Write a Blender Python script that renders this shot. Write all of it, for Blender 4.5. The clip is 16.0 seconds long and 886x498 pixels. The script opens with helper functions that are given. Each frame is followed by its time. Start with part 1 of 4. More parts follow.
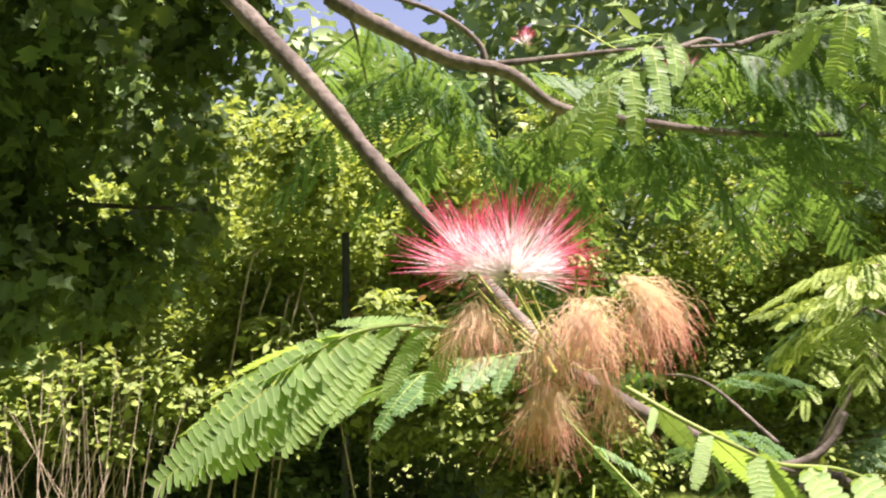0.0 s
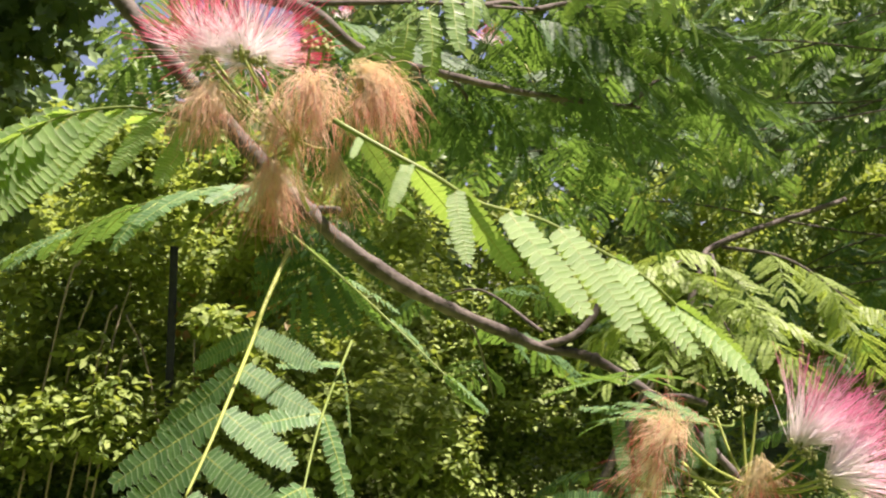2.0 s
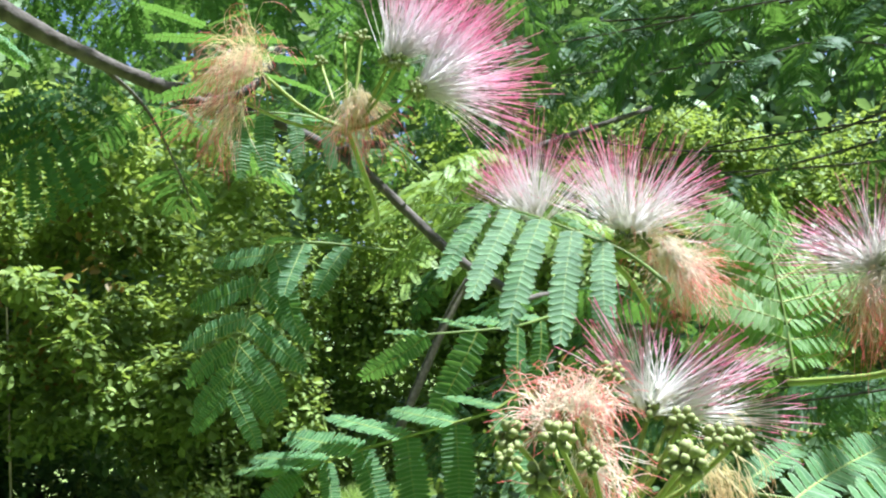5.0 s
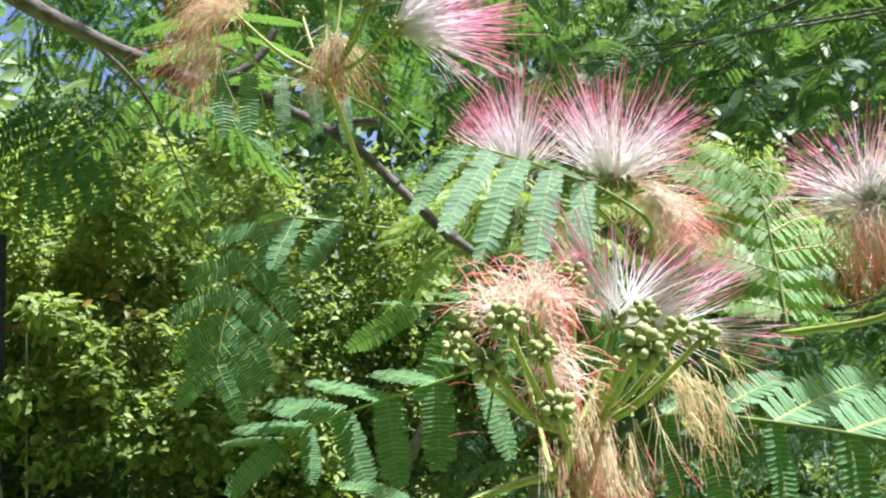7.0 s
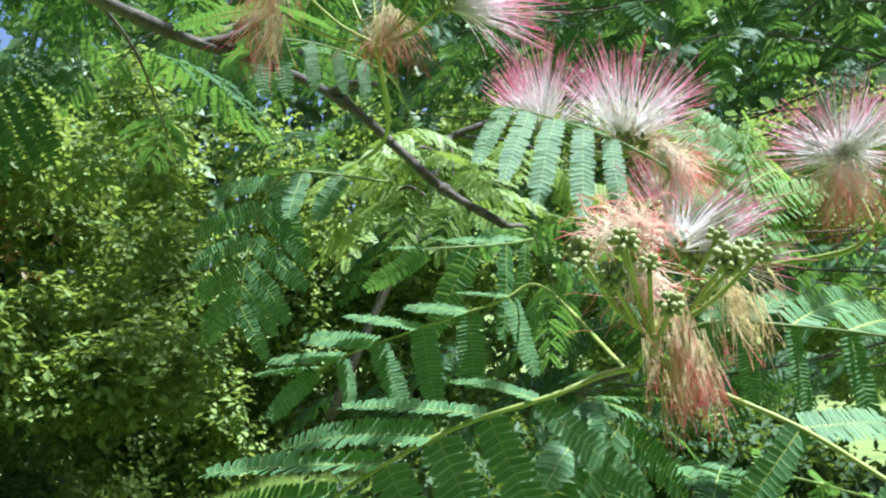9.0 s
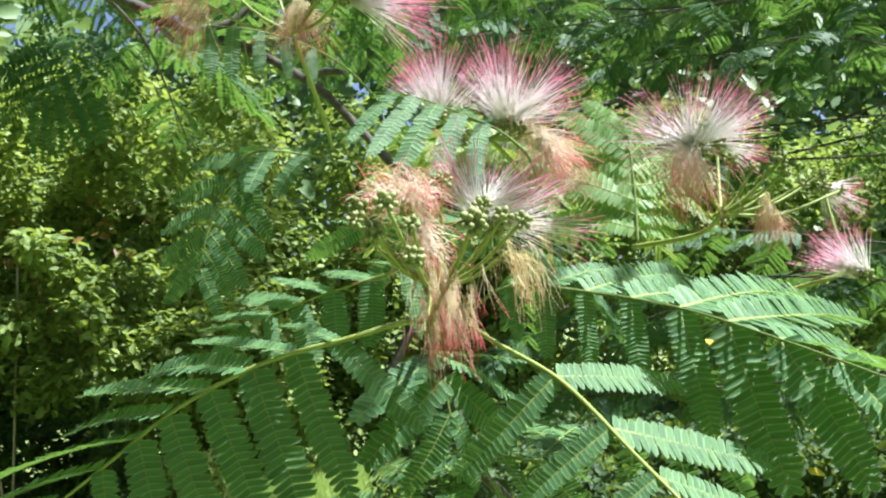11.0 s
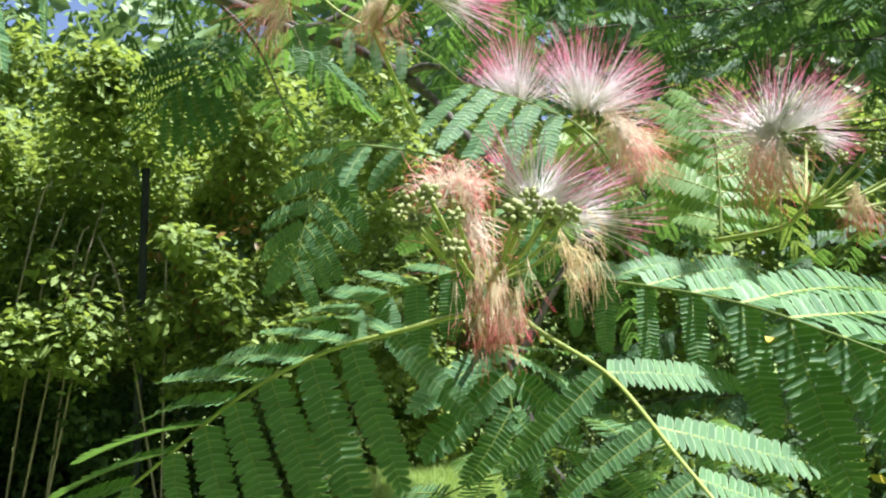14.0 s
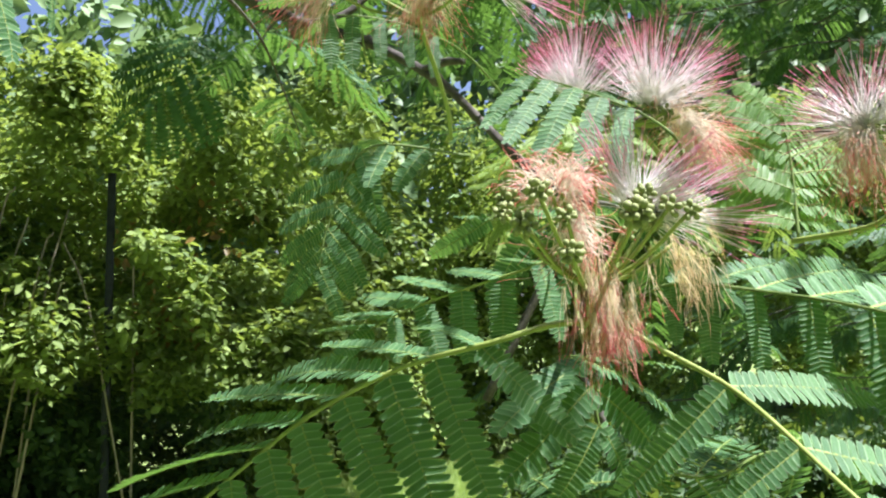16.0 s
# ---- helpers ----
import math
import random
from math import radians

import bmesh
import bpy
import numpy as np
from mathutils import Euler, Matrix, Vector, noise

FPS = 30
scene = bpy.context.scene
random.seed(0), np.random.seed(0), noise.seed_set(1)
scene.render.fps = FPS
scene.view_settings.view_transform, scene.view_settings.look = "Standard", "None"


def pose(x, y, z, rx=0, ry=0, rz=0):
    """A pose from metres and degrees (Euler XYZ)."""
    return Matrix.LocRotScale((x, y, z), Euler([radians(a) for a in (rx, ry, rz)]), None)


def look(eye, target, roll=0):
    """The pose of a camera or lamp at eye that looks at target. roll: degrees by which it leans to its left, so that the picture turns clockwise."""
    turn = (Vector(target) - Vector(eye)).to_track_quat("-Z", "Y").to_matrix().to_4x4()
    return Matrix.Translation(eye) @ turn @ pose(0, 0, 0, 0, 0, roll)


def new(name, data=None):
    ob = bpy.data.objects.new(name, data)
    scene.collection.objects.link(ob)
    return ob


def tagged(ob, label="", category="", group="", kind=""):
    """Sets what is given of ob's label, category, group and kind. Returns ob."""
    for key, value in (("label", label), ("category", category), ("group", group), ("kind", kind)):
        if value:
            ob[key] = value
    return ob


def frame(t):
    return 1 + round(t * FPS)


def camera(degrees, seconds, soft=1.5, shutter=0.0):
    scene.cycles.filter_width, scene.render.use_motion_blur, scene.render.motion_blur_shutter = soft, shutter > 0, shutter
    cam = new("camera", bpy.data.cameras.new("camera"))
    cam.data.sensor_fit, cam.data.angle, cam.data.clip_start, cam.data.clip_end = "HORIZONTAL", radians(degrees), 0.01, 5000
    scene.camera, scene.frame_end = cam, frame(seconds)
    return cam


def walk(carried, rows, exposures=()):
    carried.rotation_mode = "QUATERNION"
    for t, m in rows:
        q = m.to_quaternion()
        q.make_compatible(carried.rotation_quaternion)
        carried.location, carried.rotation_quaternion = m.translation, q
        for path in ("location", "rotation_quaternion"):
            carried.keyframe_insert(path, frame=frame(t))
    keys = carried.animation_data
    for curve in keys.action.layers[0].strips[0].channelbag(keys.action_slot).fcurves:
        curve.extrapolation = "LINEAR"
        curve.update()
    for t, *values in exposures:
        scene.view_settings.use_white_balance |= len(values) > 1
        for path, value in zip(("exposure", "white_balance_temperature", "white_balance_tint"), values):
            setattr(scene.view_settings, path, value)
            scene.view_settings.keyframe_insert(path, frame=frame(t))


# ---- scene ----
from mathutils.bvhtree import BVHTree

cam = camera(48.7, 16.0, soft=2.2)
PATH = [
    (0, (0.13, 0.005, 1.605), (0.081, 2.003, 1.684), -0.3),
    (0.5, (0.122, 0.014, 1.595), (0.155, 2.012, 1.677), -0.1),
    (1, (0.131, 0.014, 1.561), (0.258, 2.008, 1.661), -0.0),
    (1.5, (0.156, 0.01, 1.527), (0.353, 1.996, 1.663), 0.1),
    (2, (0.181, 0.002, 1.488), (0.447, 1.977, 1.661), 0.8),
    (2.5, (0.209, 0.002, 1.453), (0.591, 1.957, 1.639), 0.8),
    (3, (0.248, 0.039, 1.422), (0.742, 1.969, 1.589), -1.1),
    (3.5, (0.264, 0.046, 1.387), (0.804, 1.966, 1.534), -2.0),
    (4, (0.282, 0.056, 1.369), (0.839, 1.974, 1.481), -2.7),
    (6.5, (0.352, 0.09, 1.314), (0.863, 2.013, 1.518), -1.3),
    (7, (0.34, 0.087, 1.31), (0.838, 2.012, 1.522), -1.8),
    (7.5, (0.31, 0.079, 1.309), (0.844, 1.997, 1.504), -2.5),
    (8, (0.271, 0.083, 1.305), (0.888, 1.979, 1.47), -2.8),
    (8.5, (0.259, 0.091, 1.313), (0.944, 1.965, 1.446), -2.8),
    (9, (0.264, 0.05, 1.3), (0.972, 1.916, 1.425), -2.5),
    (11.5, (0.358, -0.022, 1.283), (0.807, 1.924, 1.397), 1.2),
    (12, (0.369, -0.025, 1.282), (0.751, 1.936, 1.379), 1.6),
    (12.5, (0.372, -0.038, 1.28), (0.677, 1.937, 1.363), 1.4),
    (13, (0.377, -0.052, 1.28), (0.617, 1.933, 1.353), 1.2),
    (13.5, (0.374, -0.041, 1.281), (0.596, 1.945, 1.375), 1.4),
    (14, (0.369, -0.025, 1.283), (0.613, 1.957, 1.392), 1.0),
    (14.5, (0.353, -0.022, 1.286), (0.631, 1.956, 1.401), 0.3),
    (15, (0.347, -0.008, 1.282), (0.654, 1.964, 1.401), 0.6),
    (15.5, (0.336, 0.001, 1.283), (0.655, 1.972, 1.397), 0.4),
    (16, (0.332, 0.012, 1.284), (0.65, 1.983, 1.402), 0.4),
]
walk(cam, [(t, look(eye, target, roll)) for t, eye, target, roll in PATH],
     exposures=[(0, 2.05, 6800, 38), (1.0, 1.9, 6800, 38), (1.6, 1.78, 6900, 36), (2.3, 1.6, 6700, 32), (3.0, 1.5, 5300, 13), (3.6, 1.72, 5250, 11), (7.5, 1.83, 5600, 24), (9.0, 1.7, 5250, 14), (11.5, 1.72, 5650, 18), (16, 1.7, 5650, 22)])

# ---- daylight ----
SUN_EL, SUN_AZ = radians(67), radians(106)     # height, and bearing clockwise from straight ahead (+y)
world = bpy.data.worlds.new("sky")
scene.world = world
world.use_nodes = True
sky = world.node_tree.nodes.new("ShaderNodeTexSky")
sky.sky_type, sky.sun_disc = "NISHITA", False
sky.sun_elevation, sky.sun_rotation = SUN_EL, SUN_AZ
sky.dust_density = 3.0
world.node_tree.links.new(sky.outputs[0], world.node_tree.nodes["Background"].inputs[0])
world.node_tree.nodes["Background"].inputs[1].default_value = 0.05
lamp = bpy.data.lights.new("sun", "SUN")
lamp.energy, lamp.angle, lamp.color = 5.0, radians(0.6), (1.0, 0.95, 0.86)
to_sun = Vector((math.sin(SUN_AZ) * math.cos(SUN_EL), math.cos(SUN_AZ) * math.cos(SUN_EL), math.sin(SUN_EL)))
new("sun", lamp).matrix_basis = look(to_sun * 30, (0, 0, 0))


# ---- materials ----
def nodes_of(name):
    m = bpy.data.materials.new(name)
    m.use_nodes = True
    t = m.node_tree
    t.nodes.clear()
    out = t.nodes.new("ShaderNodeOutputMaterial")
    return m, t, out


def ramp(t, src, stops):
    r = t.nodes.new("ShaderNodeValToRGB")
    while len(r.color_ramp.elements) < len(stops):
        r.color_ramp.elements.new(0.5)
    for e, (p, c) in zip(r.color_ramp.elements, stops):
        e.position, e.color = p, (*c, 1)
    t.links.new(src, r.inputs[0])
    return r.outputs[0]


def leaf_material(name, dark, light, glow, thin=0.35, rough=0.45, scale=60, island=True, rim=None):
    """Thin leaf tissue: gloss above, light coming through."""
    m, t, out = nodes_of(name)
    L = t.links
    tex = t.nodes.new("ShaderNodeTexNoise")
    tex.inputs["Scale"].default_value = scale
    co = t.nodes.new("ShaderNodeTexCoord")
    L.new(co.outputs["Object"], tex.inputs["Vector"])
    rnd = t.nodes.new("ShaderNodeNewGeometry").outputs["Random Per Island"] if island else t.nodes.new("ShaderNodeObjectInfo").outputs["Random"]
    mix = t.nodes.new("ShaderNodeMath")
    mix.operation = "MULTIPLY_ADD"
    L.new(tex.outputs["Fac"], mix.inputs[0])
    mix.inputs[1].default_value = 0.6
    half = t.nodes.new("ShaderNodeMath")
    half.operation = "MULTIPLY"
    half.inputs[1].default_value = 0.5
    L.new(rnd, half.inputs[0])
    L.new(half.outputs[0], mix.inputs[2])
    col = ramp(t, mix.outputs[0], [(0.15, dark), (0.85, light)])
    if rim:
        uv = t.nodes.new("ShaderNodeUVMap")
        sep = t.nodes.new("ShaderNodeSeparateXYZ")
        L.new(uv.outputs[0], sep.inputs[0])
        edge = t.nodes.new("ShaderNodeMapRange")
        edge.inputs["From Min"].default_value, edge.inputs["From Max"].default_value = 0.7, 1.0
        edge.inputs["To Max"].default_value = 0.75
        L.new(sep.outputs[0], edge.inputs[0])
        pale = t.nodes.new("ShaderNodeMix")
        pale.data_type = "RGBA"
        L.new(edge.outputs[0], pale.inputs[0])
        L.new(col, pale.inputs[6])
        pale.inputs[7].default_value = (*rim, 1)
        col = pale.outputs[2]
    p = t.nodes.new("ShaderNodeBsdfPrincipled")
    p.inputs["Roughness"].default_value = rough
    p.inputs["Specular IOR Level"].default_value = 0.25
    L.new(col, p.inputs["Base Color"])
    bump = t.nodes.new("ShaderNodeBump")
    bump.inputs["Strength"].default_value = 0.25
    bump.inputs["Distance"].default_value = 0.001
    L.new(tex.outputs["Fac"], bump.inputs["Height"])
    L.new(bump.outputs[0], p.inputs["Normal"])
    tr = t.nodes.new("ShaderNodeBsdfTranslucent")
    tr.inputs[0].default_value = (*glow, 1)
    ms = t.nodes.new("ShaderNodeMixShader")
    ms.inputs[0].default_value = thin
    L.new(p.outputs[0], ms.inputs[1])
    L.new(tr.outputs[0], ms.inputs[2])
    L.new(ms.outputs[0], out.inputs[0])
    return m


def solid_material(name, a, b, rough=0.7, scale=40, bump=0.4, stretch=(1, 1, 1), depth=0.002):
    m, t, out = nodes_of(name)
    L = t.links
    co = t.nodes.new("ShaderNodeTexCoord")
    mp = t.nodes.new("ShaderNodeMapping")
    mp.inputs["Scale"].default_value = stretch
    L.new(co.outputs["Object"], mp.inputs[0])
    n1 = t.nodes.new("ShaderNodeTexNoise")
    n1.inputs["Scale"].default_value, n1.inputs["Detail"].default_value = scale, 8
    L.new(mp.outputs[0], n1.inputs["Vector"])
    n2 = t.nodes.new("ShaderNodeTexNoise")
    n2.inputs["Scale"].default_value = scale / 7
    L.new(mp.outputs[0], n2.inputs["Vector"])
    add = t.nodes.new("ShaderNodeMath")
    add.operation = "MULTIPLY_ADD"
    add.inputs[1].default_value = 0.5
    L.new(n1.outputs["Fac"], add.inputs[0])
    h = t.nodes.new("ShaderNodeMath")
    h.operation = "MULTIPLY"
    h.inputs[1].default_value = 0.5
    L.new(n2.outputs["Fac"], h.inputs[0])
    L.new(h.outputs[0], add.inputs[2])
    col = ramp(t, add.outputs[0], [(0.3, a), (0.7, b)])
    p = t.nodes.new("ShaderNodeBsdfPrincipled")
    p.inputs["Roughness"].default_value = rough
    p.inputs["Specular IOR Level"].default_value = 0.25
    L.new(col, p.inputs["Base Color"])
    bp = t.nodes.new("ShaderNodeBump")
    bp.inputs["Strength"].default_value, bp.inputs["Distance"].default_value = bump, depth
    L.new(n1.outputs["Fac"], bp.inputs["Height"])
    L.new(bp.outputs[0], p.inputs["Normal"])
    L.new(p.outputs[0], out.inputs[0])
    return m


def strand_material(name, stops, thin=0.62, vary=0.16):
    """Filaments whose own colour runs from base (0) to tip (1), along the strand's UV."""
    m, t, out = nodes_of(name)
    L = t.links
    uv = t.nodes.new("ShaderNodeUVMap")
    sep = t.nodes.new("ShaderNodeSeparateXYZ")
    L.new(uv.outputs[0], sep.inputs[0])
    geo = t.nodes.new("ShaderNodeNewGeometry")
    add = t.nodes.new("ShaderNodeMath")
    add.operation = "MULTIPLY_ADD"
    add.inputs[1].default_value = vary
    L.new(geo.outputs["Random Per Island"], add.inputs[0])
    L.new(sep.outputs[0], add.inputs[2])
    col = ramp(t, add.outputs[0], stops)
    p = t.nodes.new("ShaderNodeBsdfPrincipled")
    p.inputs["Roughness"].default_value = 0.5
    L.new(col, p.inputs["Base Color"])
    tr = t.nodes.new("ShaderNodeBsdfTranslucent")
    L.new(col, tr.inputs[0])
    ms = t.nodes.new("ShaderNodeMixShader")
    ms.inputs[0].default_value = thin
    L.new(p.outputs[0], ms.inputs[1])
    L.new(tr.outputs[0], ms.inputs[2])
    L.new(ms.outputs[0], out.inputs[0])
    return m


M_LEAF = leaf_material("leaflet_green", (0.03, 0.09, 0.038), (0.09, 0.19, 0.068), (0.27, 0.52, 0.07), 0.20, 0.5, rim=(0.36, 0.50, 0.27))
M_LEAFLET = leaf_material("single_leaflet_green", (0.03, 0.09, 0.038), (0.09, 0.19, 0.068), (0.27, 0.52, 0.07), 0.20, 0.5, island=False, rim=(0.36, 0.50, 0.27))
# same leaf kind as above, with sunlight put into a lighter green
M_LEAF_LIT = leaf_material("sunlit_leaflet_green", (0.11, 0.22, 0.075), (0.22, 0.35, 0.13), (0.36, 0.58, 0.08), 0.38, 0.42, island=False, rim=(0.42, 0.54, 0.28))
# leaf green darkened for the far limbs: shade put into the colour
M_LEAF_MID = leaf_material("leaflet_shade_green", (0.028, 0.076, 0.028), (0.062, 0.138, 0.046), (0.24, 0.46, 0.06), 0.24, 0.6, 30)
# far leaflets in a yellow-green lightened to look sunlit
M_LEAF_FAR_LIT = leaf_material("far_sunlit_leaflet_green", (0.13, 0.21, 0.05), (0.24, 0.34, 0.09), (0.36, 0.5, 0.07), 0.33, 0.5, 30)
M_LEAF_YELLOW = leaf_material("leaflet_yellow", (0.5, 0.35, 0.03), (0.6, 0.45, 0.05), (0.6, 0.45, 0.05), 0.3)
M_RACHIS = solid_material("green_leaf_stalk", (0.20, 0.27, 0.05), (0.30, 0.36, 0.09), 0.5, 200, 0.2, (1, 1, 1), 0.0005)
# the stalk green again, with shade put into its darker tone
M_STALK = solid_material("dark_leaf_stalk", (0.10, 0.16, 0.03), (0.17, 0.23, 0.06), 0.5, 200, 0.2, (1, 1, 1), 0.0005)
M_BARK = solid_material("grey_brown_bark", (0.03, 0.027, 0.02), (0.17, 0.155, 0.125), 0.9, 130, 1.0, (1, 1, 1), 0.002)
M_BUD = solid_material("green_bud", (0.15, 0.19, 0.055), (0.29, 0.32, 0.12), 0.6, 300, 0.3, (1, 1, 1), 0.0005)
M_STAMEN = strand_material("crimson_white_filament", [(0.0, (0.90, 0.90, 0.62)), (0.12, (0.96, 0.95, 0.92)), (0.64, (0.95, 0.90, 0.90)), (0.80, (0.88, 0.45, 0.53)), (1.0, (0.66, 0.10, 0.22))], thin=0.72)
M_STAMEN_PINK = strand_material("pink_white_filament", [(0.0, (0.90, 0.90, 0.62)), (0.12, (0.96, 0.95, 0.92)), (0.60, (0.95, 0.90, 0.91)), (0.86, (0.89, 0.60, 0.70)), (1.0, (0.78, 0.33, 0.49))], thin=0.7, vary=0.2)
M_STAMEN_PALE = strand_material("pale_mauve_filament", [(0.0, (0.80, 0.82, 0.52)), (0.15, (0.93, 0.92, 0.86)), (0.66, (0.92, 0.88, 0.87)), (0.90, (0.85, 0.60, 0.67)), (1.0, (0.74, 0.30, 0.42))], vary=0.22)
M_DRY = strand_material("withered_filament", [(0.0, (0.86, 0.80, 0.56)), (0.64, (0.87, 0.76, 0.55)), (0.88, (0.81, 0.48, 0.38)), (1.0, (0.72, 0.18, 0.19))], vary=0.28)
M_TAN = strand_material("tan_withered_filament", [(0.0, (0.84, 0.80, 0.52)), (0.7, (0.86, 0.74, 0.50)), (1.0, (0.82, 0.62, 0.42))], vary=0.2)
M_PEACH = strand_material("peach_withered_filament", [(0.0, (0.86, 0.80, 0.58)), (0.7, (0.87, 0.74, 0.54)), (0.93, (0.82, 0.58, 0.43)), (1.0, (0.76, 0.38, 0.30))], vary=0.25)
M_FADED = strand_material("faded_salmon_filament", [(0.0, (0.95, 0.92, 0.80)), (0.66, (0.94, 0.86, 0.74)), (0.88, (0.90, 0.60, 0.50)), (1.0, (0.83, 0.30, 0.28))], vary=0.25)
M_HEDGE = leaf_material("hedge_leaf", (0.035, 0.075, 0.018), (0.29, 0.39, 0.10), (0.40, 0.52, 0.07), 0.33, 0.62, 3)
# shade is put into this dark green for crown, undergrowth and woods
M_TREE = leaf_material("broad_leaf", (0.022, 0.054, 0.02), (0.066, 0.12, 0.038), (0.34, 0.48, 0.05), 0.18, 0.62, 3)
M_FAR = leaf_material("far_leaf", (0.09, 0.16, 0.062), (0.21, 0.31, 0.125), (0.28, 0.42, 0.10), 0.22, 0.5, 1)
M_RED = leaf_material("reddened_leaf", (0.14, 0.12, 0.03), (0.32, 0.19, 0.05), (0.4, 0.26, 0.05), 0.3, 0.5, 3)
M_GRASS = leaf_material("grass_blade", (0.16, 0.25, 0.06), (0.32, 0.42, 0.13), (0.4, 0.55, 0.10), 0.4, 0.5, 4)
M_SOIL = solid_material("grassy_ground", (0.08, 0.12, 0.03), (0.22, 0.29, 0.08), 0.95, 6, 0.6, (1, 1, 1), 0.02)
M_CANE = solid_material("dry_cane", (0.22, 0.18, 0.12), (0.46, 0.40, 0.30), 0.7, 30, 0.4)
M_POST = solid_material("dark_post", (0.02, 0.024, 0.028), (0.055, 0.062, 0.068), 0.85, 40, 0.4)


# ---- mesh helpers ----
def part(name, bm, material, parent=None, label=""):
    me = bpy.data.meshes.new(name)
    bm.to_mesh(me)
    bm.free()
    return part_of(name, me, material, parent, label)


def part_of(name, me, material, parent=None, label="", smooth=True):
    if material and not me.materials:
        me.materials.append(material)
    if smooth:
        me.polygons.foreach_set("use_smooth", [True] * len(me.polygons))
    ob = new(name, me)
    if parent is not None:
        ob.parent = parent
    return tagged(ob, label)


def spline(points, n):
    """Points along a smooth curve through the given ones."""
    p = [Vector(q) for q in points]
    p = [2 * p[0] - p[1]] + p + [2 * p[-1] - p[-2]]
    out = []
    spans = len(p) - 3
    for i in range(n):
        u = i / (n - 1) * spans
        k = min(int(u), spans - 1)
        s = u - k
        a, b, c, d = p[k:k + 4]
        out.append(0.5 * (2 * b + (c - a) * s + (2 * a - 5 * b + 4 * c - d) * s * s + (3 * b - a - 3 * c + d) * s ** 3))
    return out


def tube(line, r0, r1, sides=8, wobble=0.0, end=True, power=1.0):
    """A tapered tube along a line, as (verts, faces)."""
    verts, faces = [], []
    n = len(line)
    side = None
    for i, q in enumerate(line):
        d = (line[min(i + 1, n - 1)] - line[max(i - 1, 0)]).normalized()
        if side is None:
            side = d.orthogonal().normalized()
        side = (side - d * side.dot(d)).normalized()
        up = d.cross(side)
        r = r1 + (r0 - r1) * (1 - i / (n - 1)) ** power
        if wobble:
            r *= 1 + wobble * (noise.noise(q * 45) + 0.7 * noise.noise(q * 130))
        for k in range(sides):
            a = 2 * math.pi * k / sides
            verts.append(q + r * (side * math.cos(a) + up * math.sin(a)))
        if i:
            for k in range(sides):
                a, b = (i - 1) * sides + k, (i - 1) * sides + (k + 1) % sides
                faces.append((a, b, b + sides, a + sides))
    if end:
        faces.append(tuple(range(sides))[::-1])
        faces.append(tuple(range((n - 1) * sides, n * sides)))
    return verts, faces


def mesh(name, verts, faces, uv=None):
    me = bpy.data.meshes.new(name)
    me.from_pydata([tuple(v) for v in verts], [], faces)
    if uv is not None:
        layer = me.uv_layers.new(name="along")
        loops = np.empty(len(me.loops), dtype=np.int32)
        me.loops.foreach_get("vertex_index", loops)
        flat = np.zeros((len(loops), 2), dtype=np.float32)
        flat[:, 0] = np.asarray(uv, dtype=np.float32)[loops]
        layer.data.foreach_set("uv", flat.ravel())
    me.update()
    return me


def joined(lots):
    verts, faces = [], []
    for v, f in lots:
        k = len(verts)
        verts += list(v)
        faces += [tuple(i + k for i in q) for q in f]
    return verts, faces


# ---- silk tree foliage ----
# pale and deep greens stand in for sunlit and shaded leaves of one kind
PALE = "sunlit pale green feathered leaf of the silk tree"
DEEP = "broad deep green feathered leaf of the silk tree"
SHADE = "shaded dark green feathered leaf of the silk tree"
def leaflet(at, along, side, normal, length, width):
    """One oblong leaflet, blunt and slightly lopsided, cupped along its rib; the third value is 1 on its rim."""
    rows = ((0.0, 0.44), (0.2, 0.5), (0.58, 0.5), (0.86, 0.38))
    v, rim = [], []
    for u, w in rows:
        c = at + along * (length * u) - normal * (0.10 * length * u * u)
        up = normal * (0.10 * width)
        v += [c - side * (width * w * 0.95) + up, c, c + side * (width * w * 1.05) + up]
        rim += [1.0, 0.0, 1.0]
    v.append(at + along * length - normal * (0.10 * length) + side * (width * 0.1))
    rim.append(1.0)
    f = []
    for r in range(3):
        k = 3 * r
        f += [(k, k + 1, k + 4, k + 3), (k + 1, k + 2, k + 5, k + 4)]
    f += [(9, 10, 12), (10, 11, 12)]
    return v, f, rim


